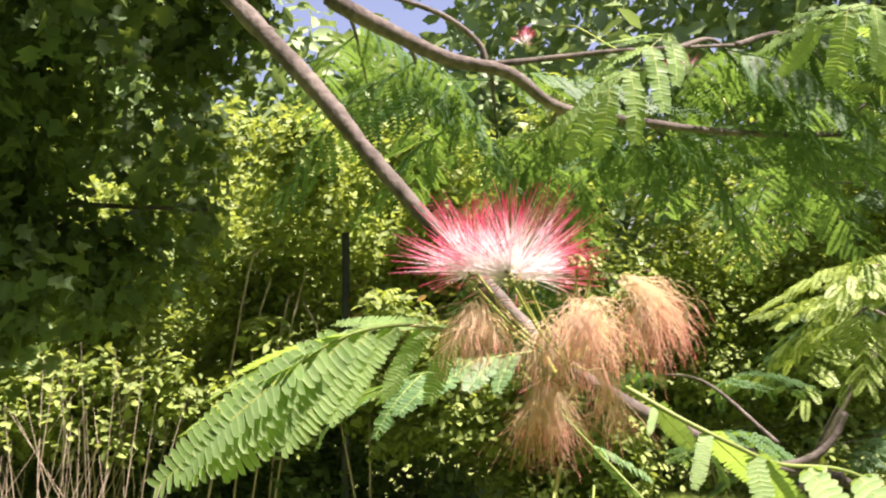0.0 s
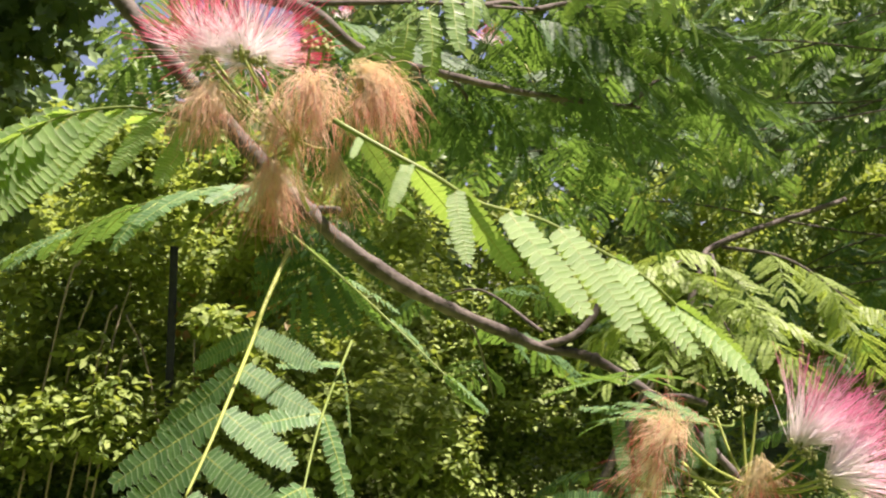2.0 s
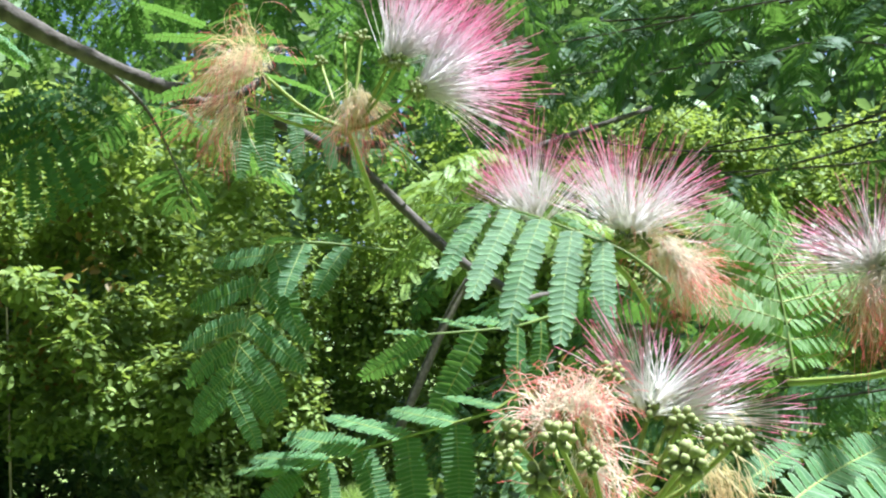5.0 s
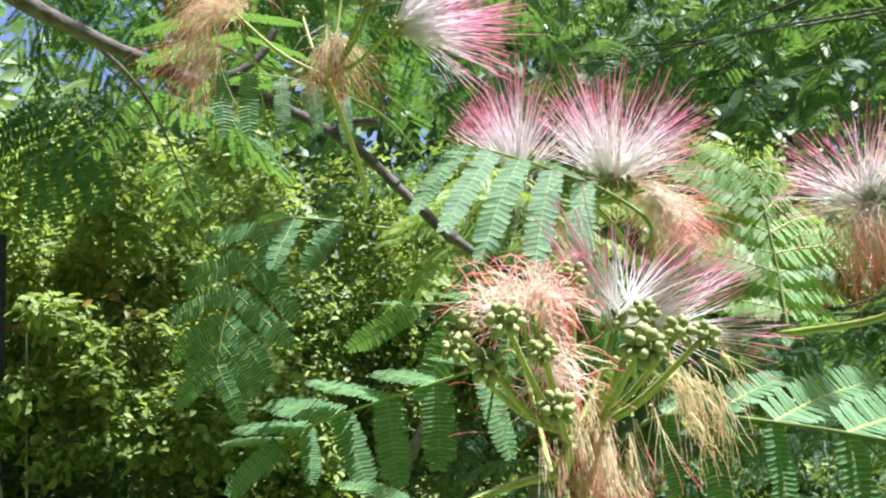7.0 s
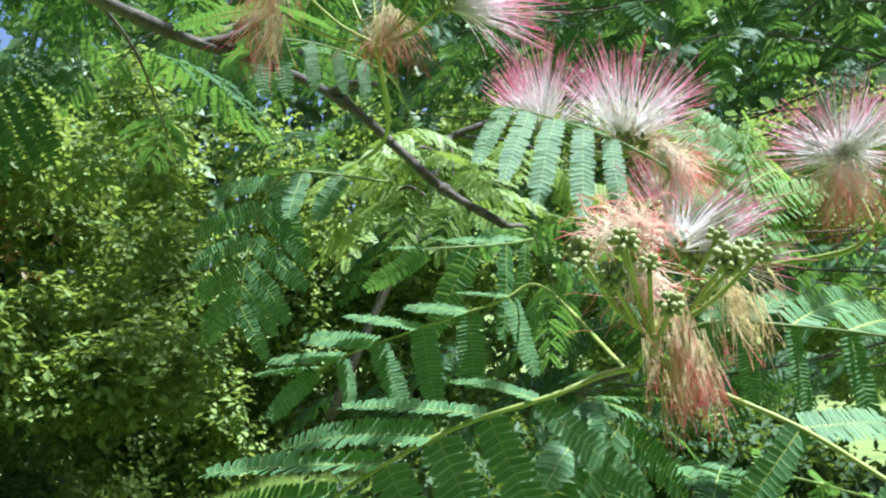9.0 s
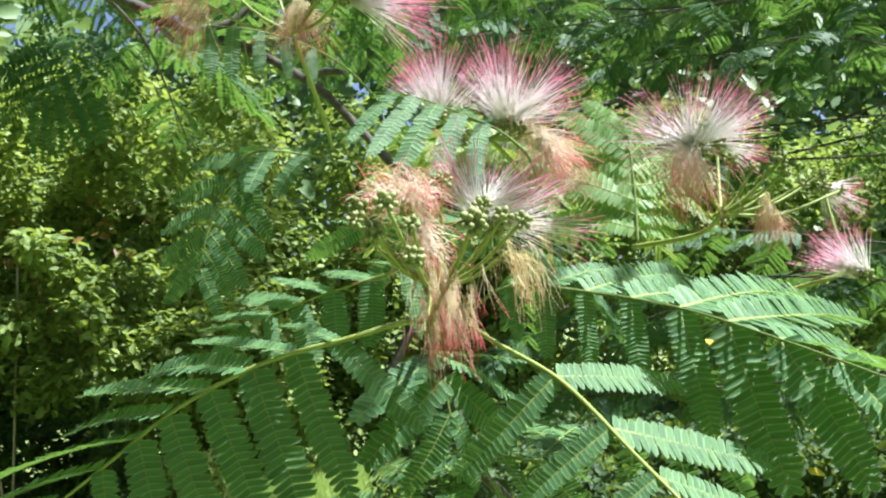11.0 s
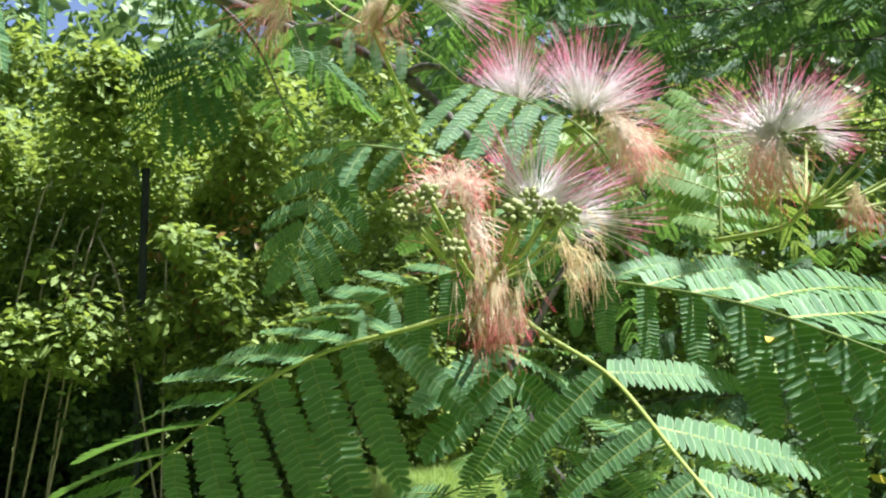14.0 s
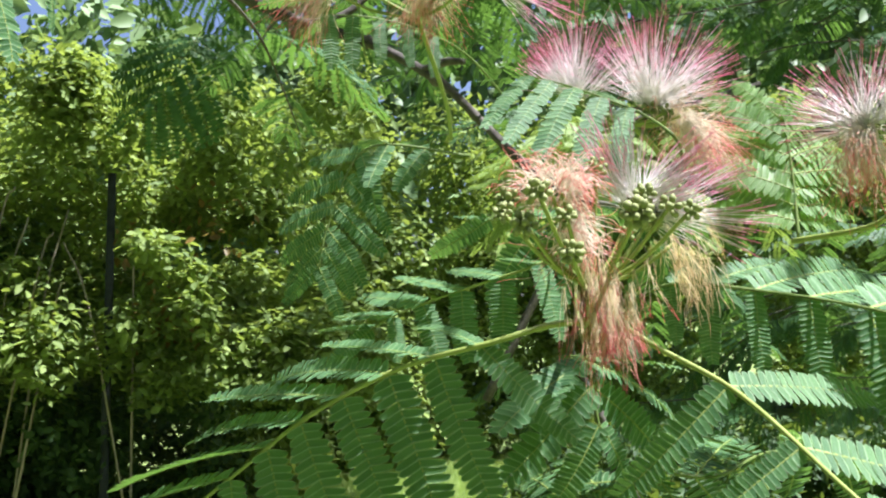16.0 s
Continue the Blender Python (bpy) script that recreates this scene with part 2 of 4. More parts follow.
def pinna_mesh(name, pairs, droop, seed, coarse=False, spread=80, closed=0.0, reach=0.158, places=None):
    """A feather of leaflets of unit length along +X, drooping towards -Z; slot 0 the leaflets, slot 1 the rib."""
    rng = random.Random(seed)
    line = []
    for i in range(13):
        u = i / 12
        line.append(Vector((u * (1 - 0.12 * droop * u), 0.03 * math.sin(3 * u + seed) * u, -droop * u * u * 0.42)))
    verts, faces = tube(line[::3] if coarse else line, 0.008 if coarse else 0.0095, 0.004, 3 if coarse else 5, end=False)
    ribs = len(faces)
    rim = [0.0] * len(verts)
    for i in range(pairs):
        u = (i + 0.75) / (pairs + 0.25)
        k = min(int(u * 12), 11)
        at = line[k].lerp(line[k + 1], u * 12 - k)
        d = (line[k + 1] - line[k]).normalized()
        for s in (1, -1):
            grow = (0.80 + 0.28 * math.sin(math.pi * min(1, u * 0.9 + 0.1))) * rng.uniform(0.94, 1.06) * (1 - 0.3 * max(0, u - 0.8) / 0.2)
            ang = radians(spread - 8 * u - 26 * max(0, u - 0.86) / 0.14 + rng.uniform(-4, 4))
            lat = Vector((0, s, 0))
            lift = closed + rng.uniform(-0.14, 0.14)
            out = (d * math.cos(ang) + lat * math.sin(ang) + Vector((0, 0, lift))).normalized()
            nrm = (d.cross(lat) * s + d * 0.16 + Vector((rng.uniform(-.16, .16), rng.uniform(-.1, .1), 0)) - lat * lift).normalized()
            wide = (nrm.cross(out)).normalized()
            length, width = reach * grow, 1.0 / pairs * rng.uniform(0.97, 1.04)
            if places is not None:
                places.append(Matrix((out * length, wide * width, out.cross(wide) * length)).transposed().to_4x4())
                places[-1].translation = at
                continue
            if coarse:
                m1 = at + out * length * 0.5
                lv, lf, lr = [at, m1 - wide * width * .55, at + out * length, m1 + wide * width * .55], [(0, 1, 2, 3)], [0, 0, 0, 0]
            else:
                lv, lf, lr = leaflet(at, out, wide, nrm, length, width)
            k = len(verts)
            verts += lv
            faces += [tuple(n + k for n in q) for q in lf]
            rim += lr
    me = mesh(name, verts, faces, rim)
    me.polygons.foreach_set("use_smooth", [True] * len(me.polygons))
    me.polygons.foreach_set("material_index", [1] * ribs + [0] * (len(faces) - ribs))
    return me


PINNAE = [pinna_mesh("pinna", 18 + i % 3, (0.2, 0.45, 0.75)[i % 3], i, closed=(0.0, 0.08)[i % 2]) for i in range(9)]
LONG = [pinna_mesh("pinna", 21 + i % 3, (0.5, 0.7, 0.9)[i % 3], 40 + i, reach=0.15, closed=0.45) for i in range(5)]
LEAFLET = mesh("leaflet", *leaflet(Vector((0, 0, 0)), Vector((1, 0, 0)), Vector((0, 1, 0)), Vector((0, 0, 1)), 1.0, 1.0))
LEAFLET.materials.append(M_LEAFLET)
LEAFLET.polygons.foreach_set("use_smooth", [True] * len(LEAFLET.polygons))
SINGLE, SINGLE_LONG = [], []
for i in range(4):
    for lot, pairs, reach in ((SINGLE, 18 + i % 2, 0.155), (SINGLE_LONG, 21 + i % 2, 0.145)):
        places = []
        rib = pinna_mesh("pinna", pairs, (0.2, 0.45, 0.35, 0.6)[i], 60 + i, reach=reach, places=places)
        rib.materials.append(M_LEAF)
        rib.materials.append(M_RACHIS)
        lot.append((rib, places))
COARSE = [pinna_mesh("pinna", 15, (0.3, 0.6, 0.9)[i % 3], 20 + i, True) for i in range(4)]
for me in PINNAE + LONG:
    me.materials.append(M_LEAF)
    me.materials.append(M_RACHIS)
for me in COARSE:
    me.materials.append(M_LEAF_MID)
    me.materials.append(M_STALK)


def compound_leaf(points, normal, pairs, length, label, angle=58, both=(1, 1), droop=1.0, coarse=False, bare=0.12, seed=0, thick=0.0009, profile=None, fold=(0, 0), bright=False, slim=1.0, group="silk tree leaves"):
    """A twice-feathered leaf: stalk through the points, with pairs of feathers to both sides. both: lengths of the two sides."""
    rng = random.Random(seed)
    line = spline(points, 24)
    root = part_of("compound_leaf", mesh("leaf_stalk", *tube(line, thick, thick * 0.45, 6)), M_RACHIS if bright else M_STALK)
    tagged(root, label, "leaf", group)
    normal = Vector(normal).normalized()
    kinds = COARSE if coarse else PINNAE
    for i in range(pairs):
        u = bare + (1 - bare) * (i + 0.15) / (pairs - 0.85 + 0.15) if pairs > 1 else 0.5
        u = min(u, 1.0)
        k = min(int(u * 23), 22)
        at = line[k].lerp(line[k + 1], u * 23 - k)
        d = (line[k + 1] - line[k]).normalized()
        nrm = (normal - d * normal.dot(d)).normalized()
        lat = nrm.cross(d)
        shape = profile(i / max(1, pairs - 1)) if profile else 0.72 + 0.38 * math.sin(math.pi * (0.15 + 0.8 * i / max(1, pairs - 1)))
        for s, scale, bow in zip((1, -1), both, fold):
            if not scale:
                continue
            a = radians(angle - (angle - 22) * max(0, i / max(1, pairs - 1) - 0.55) / 0.45 * 0.7 + rng.uniform(-5, 5))
            b = radians(bow + rng.uniform(-6, 6))
            out = lat * s * math.cos(b) - nrm * math.sin(b)
            x = (d * math.cos(a) + out * math.sin(a)).normalized()
            z = nrm * math.cos(b) + lat * s * math.sin(b)
            z = (z - x * z.dot(x)).normalized()
            tilt = Matrix.Rotation(rng.uniform(-0.32, 0.32), 3, x)
            z = tilt @ z
            y = z.cross(x)
            size = length * scale * shape * rng.uniform(0.93, 1.05)
            m = Matrix((x * size, y * size * slim, z * size * droop)).transposed().to_4x4()
            m.translation = at
            ob = new("pinna", rng.choice(kinds))
            ob.parent = root
            ob.matrix_local = m
            # these labels take the leaf green lightened for sun
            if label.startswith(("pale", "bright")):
                ob.material_slots[0].link, ob.material_slots[0].material = "OBJECT", M_LEAF_LIT
    return root


def fanned_leaf(points, count, span, near, far, label, seed=0, thick=0.0011, slim=1.0, arch=0.5, long=False, bright=True):
    """A twice-feathered leaf whose feathers turn evenly from the first node's direction to the last one's.
    near, far: (reaches from the node as vectors, first to last; the way the leaflets face). The near side's leaflets are single parts."""
    rng = random.Random(seed)
    line = spline(points, 40)
    root = part_of("compound_leaf", mesh("leaf_stalk", *tube(line, thick, thick * 0.45, 6)), M_RACHIS if bright else M_STALK)
    tagged(root, label, "leaf", "silk tree leaves")
    left = 300
    # PALE leaves take the green that has sunlight put into it
    paint = M_LEAF_LIT if label == PALE else None
    for i in range(count):
        w = i / (count - 1)
        u = span[0] + (span[1] - span[0]) * w
        k = min(int(u * 39), 38)
        at = line[k].lerp(line[k + 1], u * 39 - k)
        for s, (ways, facing) in enumerate((near, far)):
            if not ways:
                continue
            q = w * (len(ways) - 1)
            j = min(int(q), len(ways) - 2)
            x = Vector(ways[j]).lerp(Vector(ways[j + 1]), q - j) * rng.uniform(0.94, 1.05)
            size = x.length
            x = (x / size + Vector([rng.gauss(0, 0.03) for _ in range(3)])).normalized()
            z = Vector(facing) + Vector([rng.gauss(0, 0.13) for _ in range(3)])
            z = (z - x * z.dot(x)).normalized()
            m = Matrix((x * size, z.cross(x) * size * slim * (1.0, 0.78)[s], z * size * arch)).transposed().to_4x4()
            m.translation = at
            rib, places = rng.choice(SINGLE_LONG if long else SINGLE)
            if s == 0 and left >= len(places):
                left -= len(places)
                ob = new("pinna", rib)
                for n in places:
                    lf = new("leaflet", LEAFLET)
                    lf.parent = ob
                    lf.matrix_local = n
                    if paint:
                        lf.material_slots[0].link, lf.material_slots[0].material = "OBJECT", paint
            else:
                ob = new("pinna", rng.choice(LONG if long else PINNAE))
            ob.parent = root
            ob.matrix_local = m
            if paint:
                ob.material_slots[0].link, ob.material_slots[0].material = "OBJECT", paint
    return root


def reach(base, tip):
    return Vector(tip) - Vector(base)


# ---- silk tree flowers ----
def strands(base, axis, count, length, spread, seed, droop=0.0, thick=0.00016, steps=6, curl=0.15, flat=1.0, jitter=0.12, tangle=0.0, tuft=12, knot=0.0012, stray=0.16):
    """A brush of filaments round an axis, in tufts, one to a floret: directions within spread degrees; droop bends them down, tangle frays them."""
    rng = random.Random(seed)
    axis = Vector(axis).normalized()
    side = axis.orthogonal().normalized()
    other = axis.cross(side)
    gauss = lambda s: Vector((rng.gauss(0, s), rng.gauss(0, s), rng.gauss(0, s)))
    verts, faces, along = [], [], []
    for n in range(count):
        if n % tuft == 0:
            th = radians(spread) * math.sqrt(rng.random())
            ph = rng.uniform(0, 2 * math.pi)
            lead = axis * math.cos(th) + (side * math.cos(ph) + other * math.sin(ph) * flat) * math.sin(th)
            reach = length * rng.uniform(1 - 1.4 * jitter, 1 + jitter)
            sway = gauss(curl * 0.6)
            foot = Vector(base) + lead * 0.0022 + gauss(knot)
        d = (lead + gauss(stray)).normalized()
        bend = sway + gauss(curl)
        ln = reach * rng.uniform(1 - jitter, 1 + jitter)
        p = foot + gauss(0.0003)
        line = [p.copy()]
        v = d.copy()
        for i in range(steps):
            v = (v + bend / steps + gauss(tangle) + Vector((0, 0, -droop / steps * (i + 1) / steps * 2))).normalized()
            p = p + v * (ln / steps)
            line.append(p.copy())
        k = len(verts)
        tv, tf = tube(line, thick, thick * 0.7, 3, end=False)
        verts += tv
        faces += [tuple(i + k for i in q) for q in tf]
        along += [i / steps for i in range(steps + 1) for _ in range(3)]
    return verts, faces, along


def ball(c, r, stretch, axis, sub=1):
    bm = bmesh.new()
    bmesh.ops.create_icosphere(bm, subdivisions=sub, radius=r)
    q = Vector((0, 0, 1)).rotation_difference(Vector(axis).normalized()).to_matrix()
    v = [Vector(c) + q @ Vector((p.co.x, p.co.y, p.co.z * stretch)) for p in bm.verts]
    f = [tuple(x.index for x in q.verts) for q in bm.faces]
    bm.free()
    return v, f


def bud_head(at, axis, count, size, seed):
    """A knob of little club-shaped buds."""
    rng = random.Random(seed)
    lots = []
    axis = Vector(axis).normalized()
    for i in range(count):
        u = (i + 0.5) / count
        th, ph = math.acos(1 - 1.55 * u), i * 2.39996 + seed
        side = axis.orthogonal().normalized()
        d = axis * math.cos(th) + (side * math.cos(ph) + axis.cross(side) * math.sin(ph)) * math.sin(th)
        r = size * rng.uniform(0.28, 0.35)
        lots.append(ball(Vector(at) + d * size * 0.8, r, 1.3, d))
    lots.append(ball(at, size * 0.5, 1, axis))
    return joined(lots)


def flower_cluster(label, stem, stem_r, fresh=(), dry=(), buds=(), faded=(), hub=None, seed=0, petals=M_STAMEN_PALE, dried=None):
    """A branching flower stalk with fresh brushes, withered brushes and knobs of buds."""
    root = part_of("flower_spray", mesh("flower_stalk", *tube(spline(stem, 16), stem_r, stem_r * 0.8, 8)), M_RACHIS)
    tagged(root, label, "flower", "silk tree flowers")
    hub = Vector(hub or stem[-1])
    k = 0
    for at, axis, length, spread, count, flat in fresh:
        k += 1
        stalk(root, hub, at, 0.0009, seed + k)
        head = part_of("fresh_brush", mesh("filaments", *strands(at, axis, int(count * 1.25), length, spread, seed * 31 + k, 0.05, thick=0.00016, flat=flat, tuft=16, jitter=0.16)), petals, root, "pink and white brush of fresh filaments")
        part_of("calyx", mesh("calyx", *bud_head(at, axis, 12, 0.0042, seed + k)), M_BUD, head)
    for at, axis, length, spread, count, droop in dry:
        k += 1
        stalk(root, hub, at, 0.0008, seed + k)
        part_of("withered_brush", mesh("filaments", *strands(at, axis, int(count * 1.9), length, spread, seed * 37 + k, droop, 0.0001, 12, 0.25 if droop > 0.9 else 0.12, jitter=0.25, tangle=0.2 if droop > 0.9 else 0.1, tuft=6, knot=0.002 if spread > 15 else 0.005, stray=0.16 if spread > 28 else 0.06)), dried or (M_TAN if droop > 3 else M_DRY), root, "tan brush of withered filaments" if droop > 3 else "tan and red brush of withered filaments")
    for at, axis, length, spread, count, droop in faded:
        k += 1
        stalk(root, hub, at, 0.0008, seed + k)
        part_of("faded_brush", mesh("filaments", *strands(at, axis, int(count * 1.7), length, spread, seed * 41 + k, droop, 0.00012, 14, 0.35, jitter=0.25, tangle=0.22, tuft=9, knot=0.002)), M_FADED, root, "salmon and cream brush of curled fading filaments")
    for at, size, count in buds:
        k += 1
        stalk(root, hub, at, 0.0008, seed + k)
        part_of("bud_head", mesh("buds", *bud_head(at, Vector(at) - hub, max(7, count), size * 1.08, seed + k)), M_BUD, root, "knob of pale green buds")
    return root


def stalk(root, a, b, r, seed):
    a, b = Vector(a), Vector(b)
    mid = a.lerp(b, 0.5) + Vector((0, 0, -0.08)) * (b - a).length
    part_of("pedicel", mesh("pedicel", *tube(spline([a, mid, b], 8), r, r * 0.8, 6)), M_RACHIS, root)


def branch(name, points, r0, r1, label, sides=12, steps=60, wobble=0.09, power=1.0):
    ob = part_of(name, mesh(name, *tube(spline(points, steps), r0, r1, sides, wobble, power=power)), M_BARK)
    return tagged(ob, label, "branch", "silk tree branches")


# ---- ground ----
GROUND = 0.30
bm = bmesh.new()
bmesh.ops.create_grid(bm, x_segments=80, y_segments=80, size=1.0)
for v in bm.verts:
    r = v.co.xy.length
    v.co.x, v.co.y = v.co.x * (4 + 90 * r ** 4), v.co.y * (4 + 90 * r ** 4) + 4
    v.co.z = GROUND + 0.03 * noise.noise(v.co * 0.7)
ground = part("ground", bm, M_SOIL)
tagged(ground, "grassy ground with short lit turf", "ground", kind="structure")


def blades(rng, boxes, count, h):
    verts = np.empty((count * 3, 3))
    k = rng.integers(0, len(boxes), count)
    b = np.array(boxes)[k]
    x, y = rng.uniform(b[:, 0], b[:, 1]), rng.uniform(b[:, 2], b[:, 3])
    a = rng.uniform(0, 2 * np.pi, count)
    w = rng.uniform(0.002, 0.004, count)
    hh = rng.uniform(0.5, 1.2, count) * h
    verts[0::3] = np.c_[x - w * np.cos(a), y - w * np.sin(a), np.full(count, GROUND - 0.01)]
    verts[1::3] = np.c_[x + w * np.cos(a), y + w * np.sin(a), np.full(count, GROUND - 0.01)]
    verts[2::3] = np.c_[x + rng.normal(0, 0.5, count) * hh, y + rng.normal(0, 0.5, count) * hh, GROUND + hh]
    return verts, [(3 * i, 3 * i + 1, 3 * i + 2) for i in range(count)]


rng = np.random.default_rng(5)
v, f = blades(rng, [(0.45, 4.0, 3.2, 6.3), (0.6, 3.0, 4.4, 6.3)], 60000, 0.07)
tagged(part_of("grass", mesh("grass", v, f), M_GRASS), "short sunlit green grass blades on the ground", "grass", kind="stuff")


# ---- leaf masses ----
def leaf_mass(name, clumps, count, size, material, label, category, seed, kind="stuff", lobed=False, outward=0.5, upward=0.4):
    """Many single leaves in clumps (x, y, z, rx, ry, rz); each leaf is a bent, pointed blade of its own."""
    rng = np.random.default_rng(seed)
    c = np.array(clumps, float)
    weight = (c[:, 3] * c[:, 4] * c[:, 5]) ** (2 / 3)
    k = rng.choice(len(c), count, p=weight / weight.sum())
    d = rng.normal(size=(count, 3))
    d /= np.linalg.norm(d, axis=1)[:, None]
    r = rng.uniform(0.25, 1.0, count) ** 0.5 * (1 + 0.15 * rng.normal(size=count))
    at = c[k, :3] + d * r[:, None] * c[k, 3:]
    nrm = d * outward + rng.normal(size=(count, 3)) * 0.55 + [0, 0, upward]
    nrm /= np.linalg.norm(nrm, axis=1)[:, None]
    a = rng.normal(size=(count, 3)) + [0, 0, -0.4]
    a -= (a * nrm).sum(1)[:, None] * nrm
    a /= np.linalg.norm(a, axis=1)[:, None]
    b = np.cross(nrm, a)
    s = rng.uniform(0.55, 1.2, count)[:, None] * size
    if lobed:
        shape = [(0, 0, 0), (.25, .42, .04), (.42, .22, .02), (.62, .5, .05), (.7, .18, 0), (1, 0, -.12), (.7, -.18, 0), (.62, -.5, .05), (.42, -.22, .02), (.25, -.42, .04)]
        poly = [(0, 1, 2, 3, 4, 5), (0, 5, 6, 7, 8, 9)]
    else:
        shape = [(0, 0, 0), (.35, .27, .05), (.72, .2, .02), (1, 0, -.1), (.72, -.2, .02), (.35, -.27, .05)]
        poly = [(0, 1, 2, 3), (0, 3, 4, 5)]
    n = len(shape)
    verts = np.empty((count * n, 3))
    for i, (u, w, h) in enumerate(shape):
        verts[i::n] = at + s * (u * a + w * b + h * nrm)
    faces = (np.arange(count)[:, None, None] * n + np.array(poly)[None]).reshape(-1, len(poly[0]))
    me = bpy.data.meshes.new(name)
    m = len(poly[0])
    me.vertices.add(len(verts))
    me.vertices.foreach_set("co", verts.ravel())
    me.loops.add(faces.size)
    me.loops.foreach_set("vertex_index", faces.ravel().astype(np.int32))
    me.polygons.add(len(faces))
    me.polygons.foreach_set("loop_start", np.arange(len(faces), dtype=np.int32) * m)
    me.update(calc_edges=True)
    ob = part_of(name, me, material, smooth=False)
    return tagged(ob, label, category, kind=kind)


def scatter(rng, n, lo, hi, r):
    return [(*rng.uniform(lo, hi), *(rng.uniform(0.7, 1.25, 3) * r)) for _ in range(n)]


rng = np.random.default_rng(11)
hedge = []
for i in range(260):
    x = rng.uniform(-3.6, 0.75)
    z = rng.uniform(0.92, 2.75 if x < -1.3 else 2.3)
    bulge = noise.noise(Vector((x * 1.5, z * 1.9, 3.1)))
    # a low shrub in front, a hollow above it, and the leafy hedge top leaning out
    front = np.interp(z, (0.92, 1.0, 1.15, 1.28, 1.8, 1.95, 2.3, 2.75), (4.6, 4.38, 4.4, 4.82, 4.86, 4.46, 4.38, 4.5))
    hedge.append((x, front - 0.22 * bulge + rng.normal(0, 0.04), z, *(rng.uniform(0.6, 1.3, 3) * 0.15)))
more = np.random.default_rng(23)
# the first lot is a roof added behind the hedge top to shade the hollow
hedge += scatter(more, 34, (-3.6, 4.65, 2.0), (0.35, 5.5, 2.25), 0.2) + scatter(more, 34, (-3.4, 4.24, 0.95), (-0.05, 4.4, 1.24), 0.12)
hedge += scatter(more, 9, (-0.32, 4.22, 1.2), (0.05, 4.4, 1.6), 0.11) + scatter(more, 26, (-3.2, 4.3, 1.4), (-0.1, 4.75, 1.85), 0.09)
hedge += scatter(rng, 60, (-3.6, 5.1, 0.5), (0.6, 5.6, 2.3), 0.26) + scatter(rng, 40, (-3.6, 5.15, 0.3), (0.4, 5.5, 0.9), 0.2) + scatter(rng, 26, (-3.4, 4.95, 0.3), (0.1, 5.2, 0.62), 0.14)
for i in range(110):
    x, z = rng.uniform(0.5, 6.5), rng.uniform(0.6, 2.7)
    hedge.append((x, 6.5 - 0.28 * (z - 0.6) + rng.normal(0, 0.15), z, *(rng.uniform(0.6, 1.3, 3) * 0.3)))
gap = np.random.default_rng(44)
hedge += scatter(gap, 26, (0.3, 5.7, 0.45), (1.0, 6.3, 1.6), 0.28) + scatter(gap, 14, (0.2, 5.4, 0.4), (1.2, 5.9, 1.35), 0.2) + scatter(gap, 34, (1.2, 6.15, 0.5), (2.6, 6.6, 1.75), 0.27)
leaf_mass("hedge", hedge, 205000, 0.055, M_HEDGE, "dense sunlit green hedge of small leaves", "hedge", 1, outward=0.5, upward=1.0)
under = np.random.default_rng(52)
low = scatter(rng, 30, (0.6, 6.0, 0.35), (3.6, 6.3, 0.6), 0.18) + scatter(rng, 30, (-0.2, 4.75, 0.34), (0.5, 5.1, 0.55), 0.13)
low += scatter(under, 16, (0.3, 5.6, 0.34), (1.1, 6.2, 0.66), 0.14)
leaf_mass("low_weeds", low, 11000, 0.05, M_HEDGE, "low weeds and seedlings along the hedge foot", "weeds", 8)
# dark leaves added in place of the deep shade at the hedge foot
leaf_mass("undergrowth", scatter(under, 90, (-3.6, 4.5, 0.32), (0.1, 5.05, 0.82), 0.15), 16000, 0.055, M_TREE, "added dark leaves standing in for shade at the hedge foot", "undergrowth", 12)
# more dark leaves added over the bright lawn, shade put into their colour
leaf_mass("undergrowth", scatter(under, 70, (1.25, 3.3, 0.32), (3.6, 4.2, 0.72), 0.15), 14000, 0.055, M_TREE, "added dark leaves with shade in their colour before the lawn", "undergrowth", 13)
red = scatter(rng, 9, (-0.4, 4.35, 1.1), (0.1, 4.7, 1.75), 0.16)
leaf_mass("reddening_shrub", red, 150, 0.05, M_RED, "small shrub with reddening orange leaves in the hedge", "shrub", 9)
rng = np.random.default_rng(31)
tree = scatter(rng, 60, (-1.9, 1.9, 1.95), (-0.42, 2.7, 3.0), 0.17) + scatter(rng, 18, (-1.6, 2.0, 1.6), (-0.6, 2.6, 2.0), 0.13) + scatter(rng, 18, (-1.7, 1.9, 1.42), (-0.8, 2.6, 1.72), 0.12)
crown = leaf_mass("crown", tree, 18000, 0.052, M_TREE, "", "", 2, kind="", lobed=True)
far = (scatter(rng, 70, (-9, 8.5, 0.6), (-2.6, 12, 5.5), 1.1) + scatter(rng, 44, (-2.6, 9.0, 0.6), (-1.0, 12, 3.9), 0.75) + scatter(rng, 36, (-0.9, 9.0, 0.6), (0.4, 12, 3.6), 0.8)
       + scatter(rng, 130, (0.4, 8.0, 0.6), (14, 12, 6.5), 1.2))
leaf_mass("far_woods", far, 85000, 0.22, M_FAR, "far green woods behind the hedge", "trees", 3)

# leaf wall added out of view round the camera to cut the skylight
rng = np.random.default_rng(64)
behind = []
for i in range(150):
    a, r = rng.uniform(radians(-205), radians(20)), rng.uniform(5.0, 7.0)
    behind.append((0.3 + r * math.cos(a), r * math.sin(a) + 1.0, rng.uniform(0.6, 6.5), *(rng.uniform(0.7, 1.2, 3) * 1.0)))
leaf_mass("woods_behind", behind, 30000, 0.28, M_TREE, "unseen dark leaf wall added round the scene to block skylight", "trees", 14)

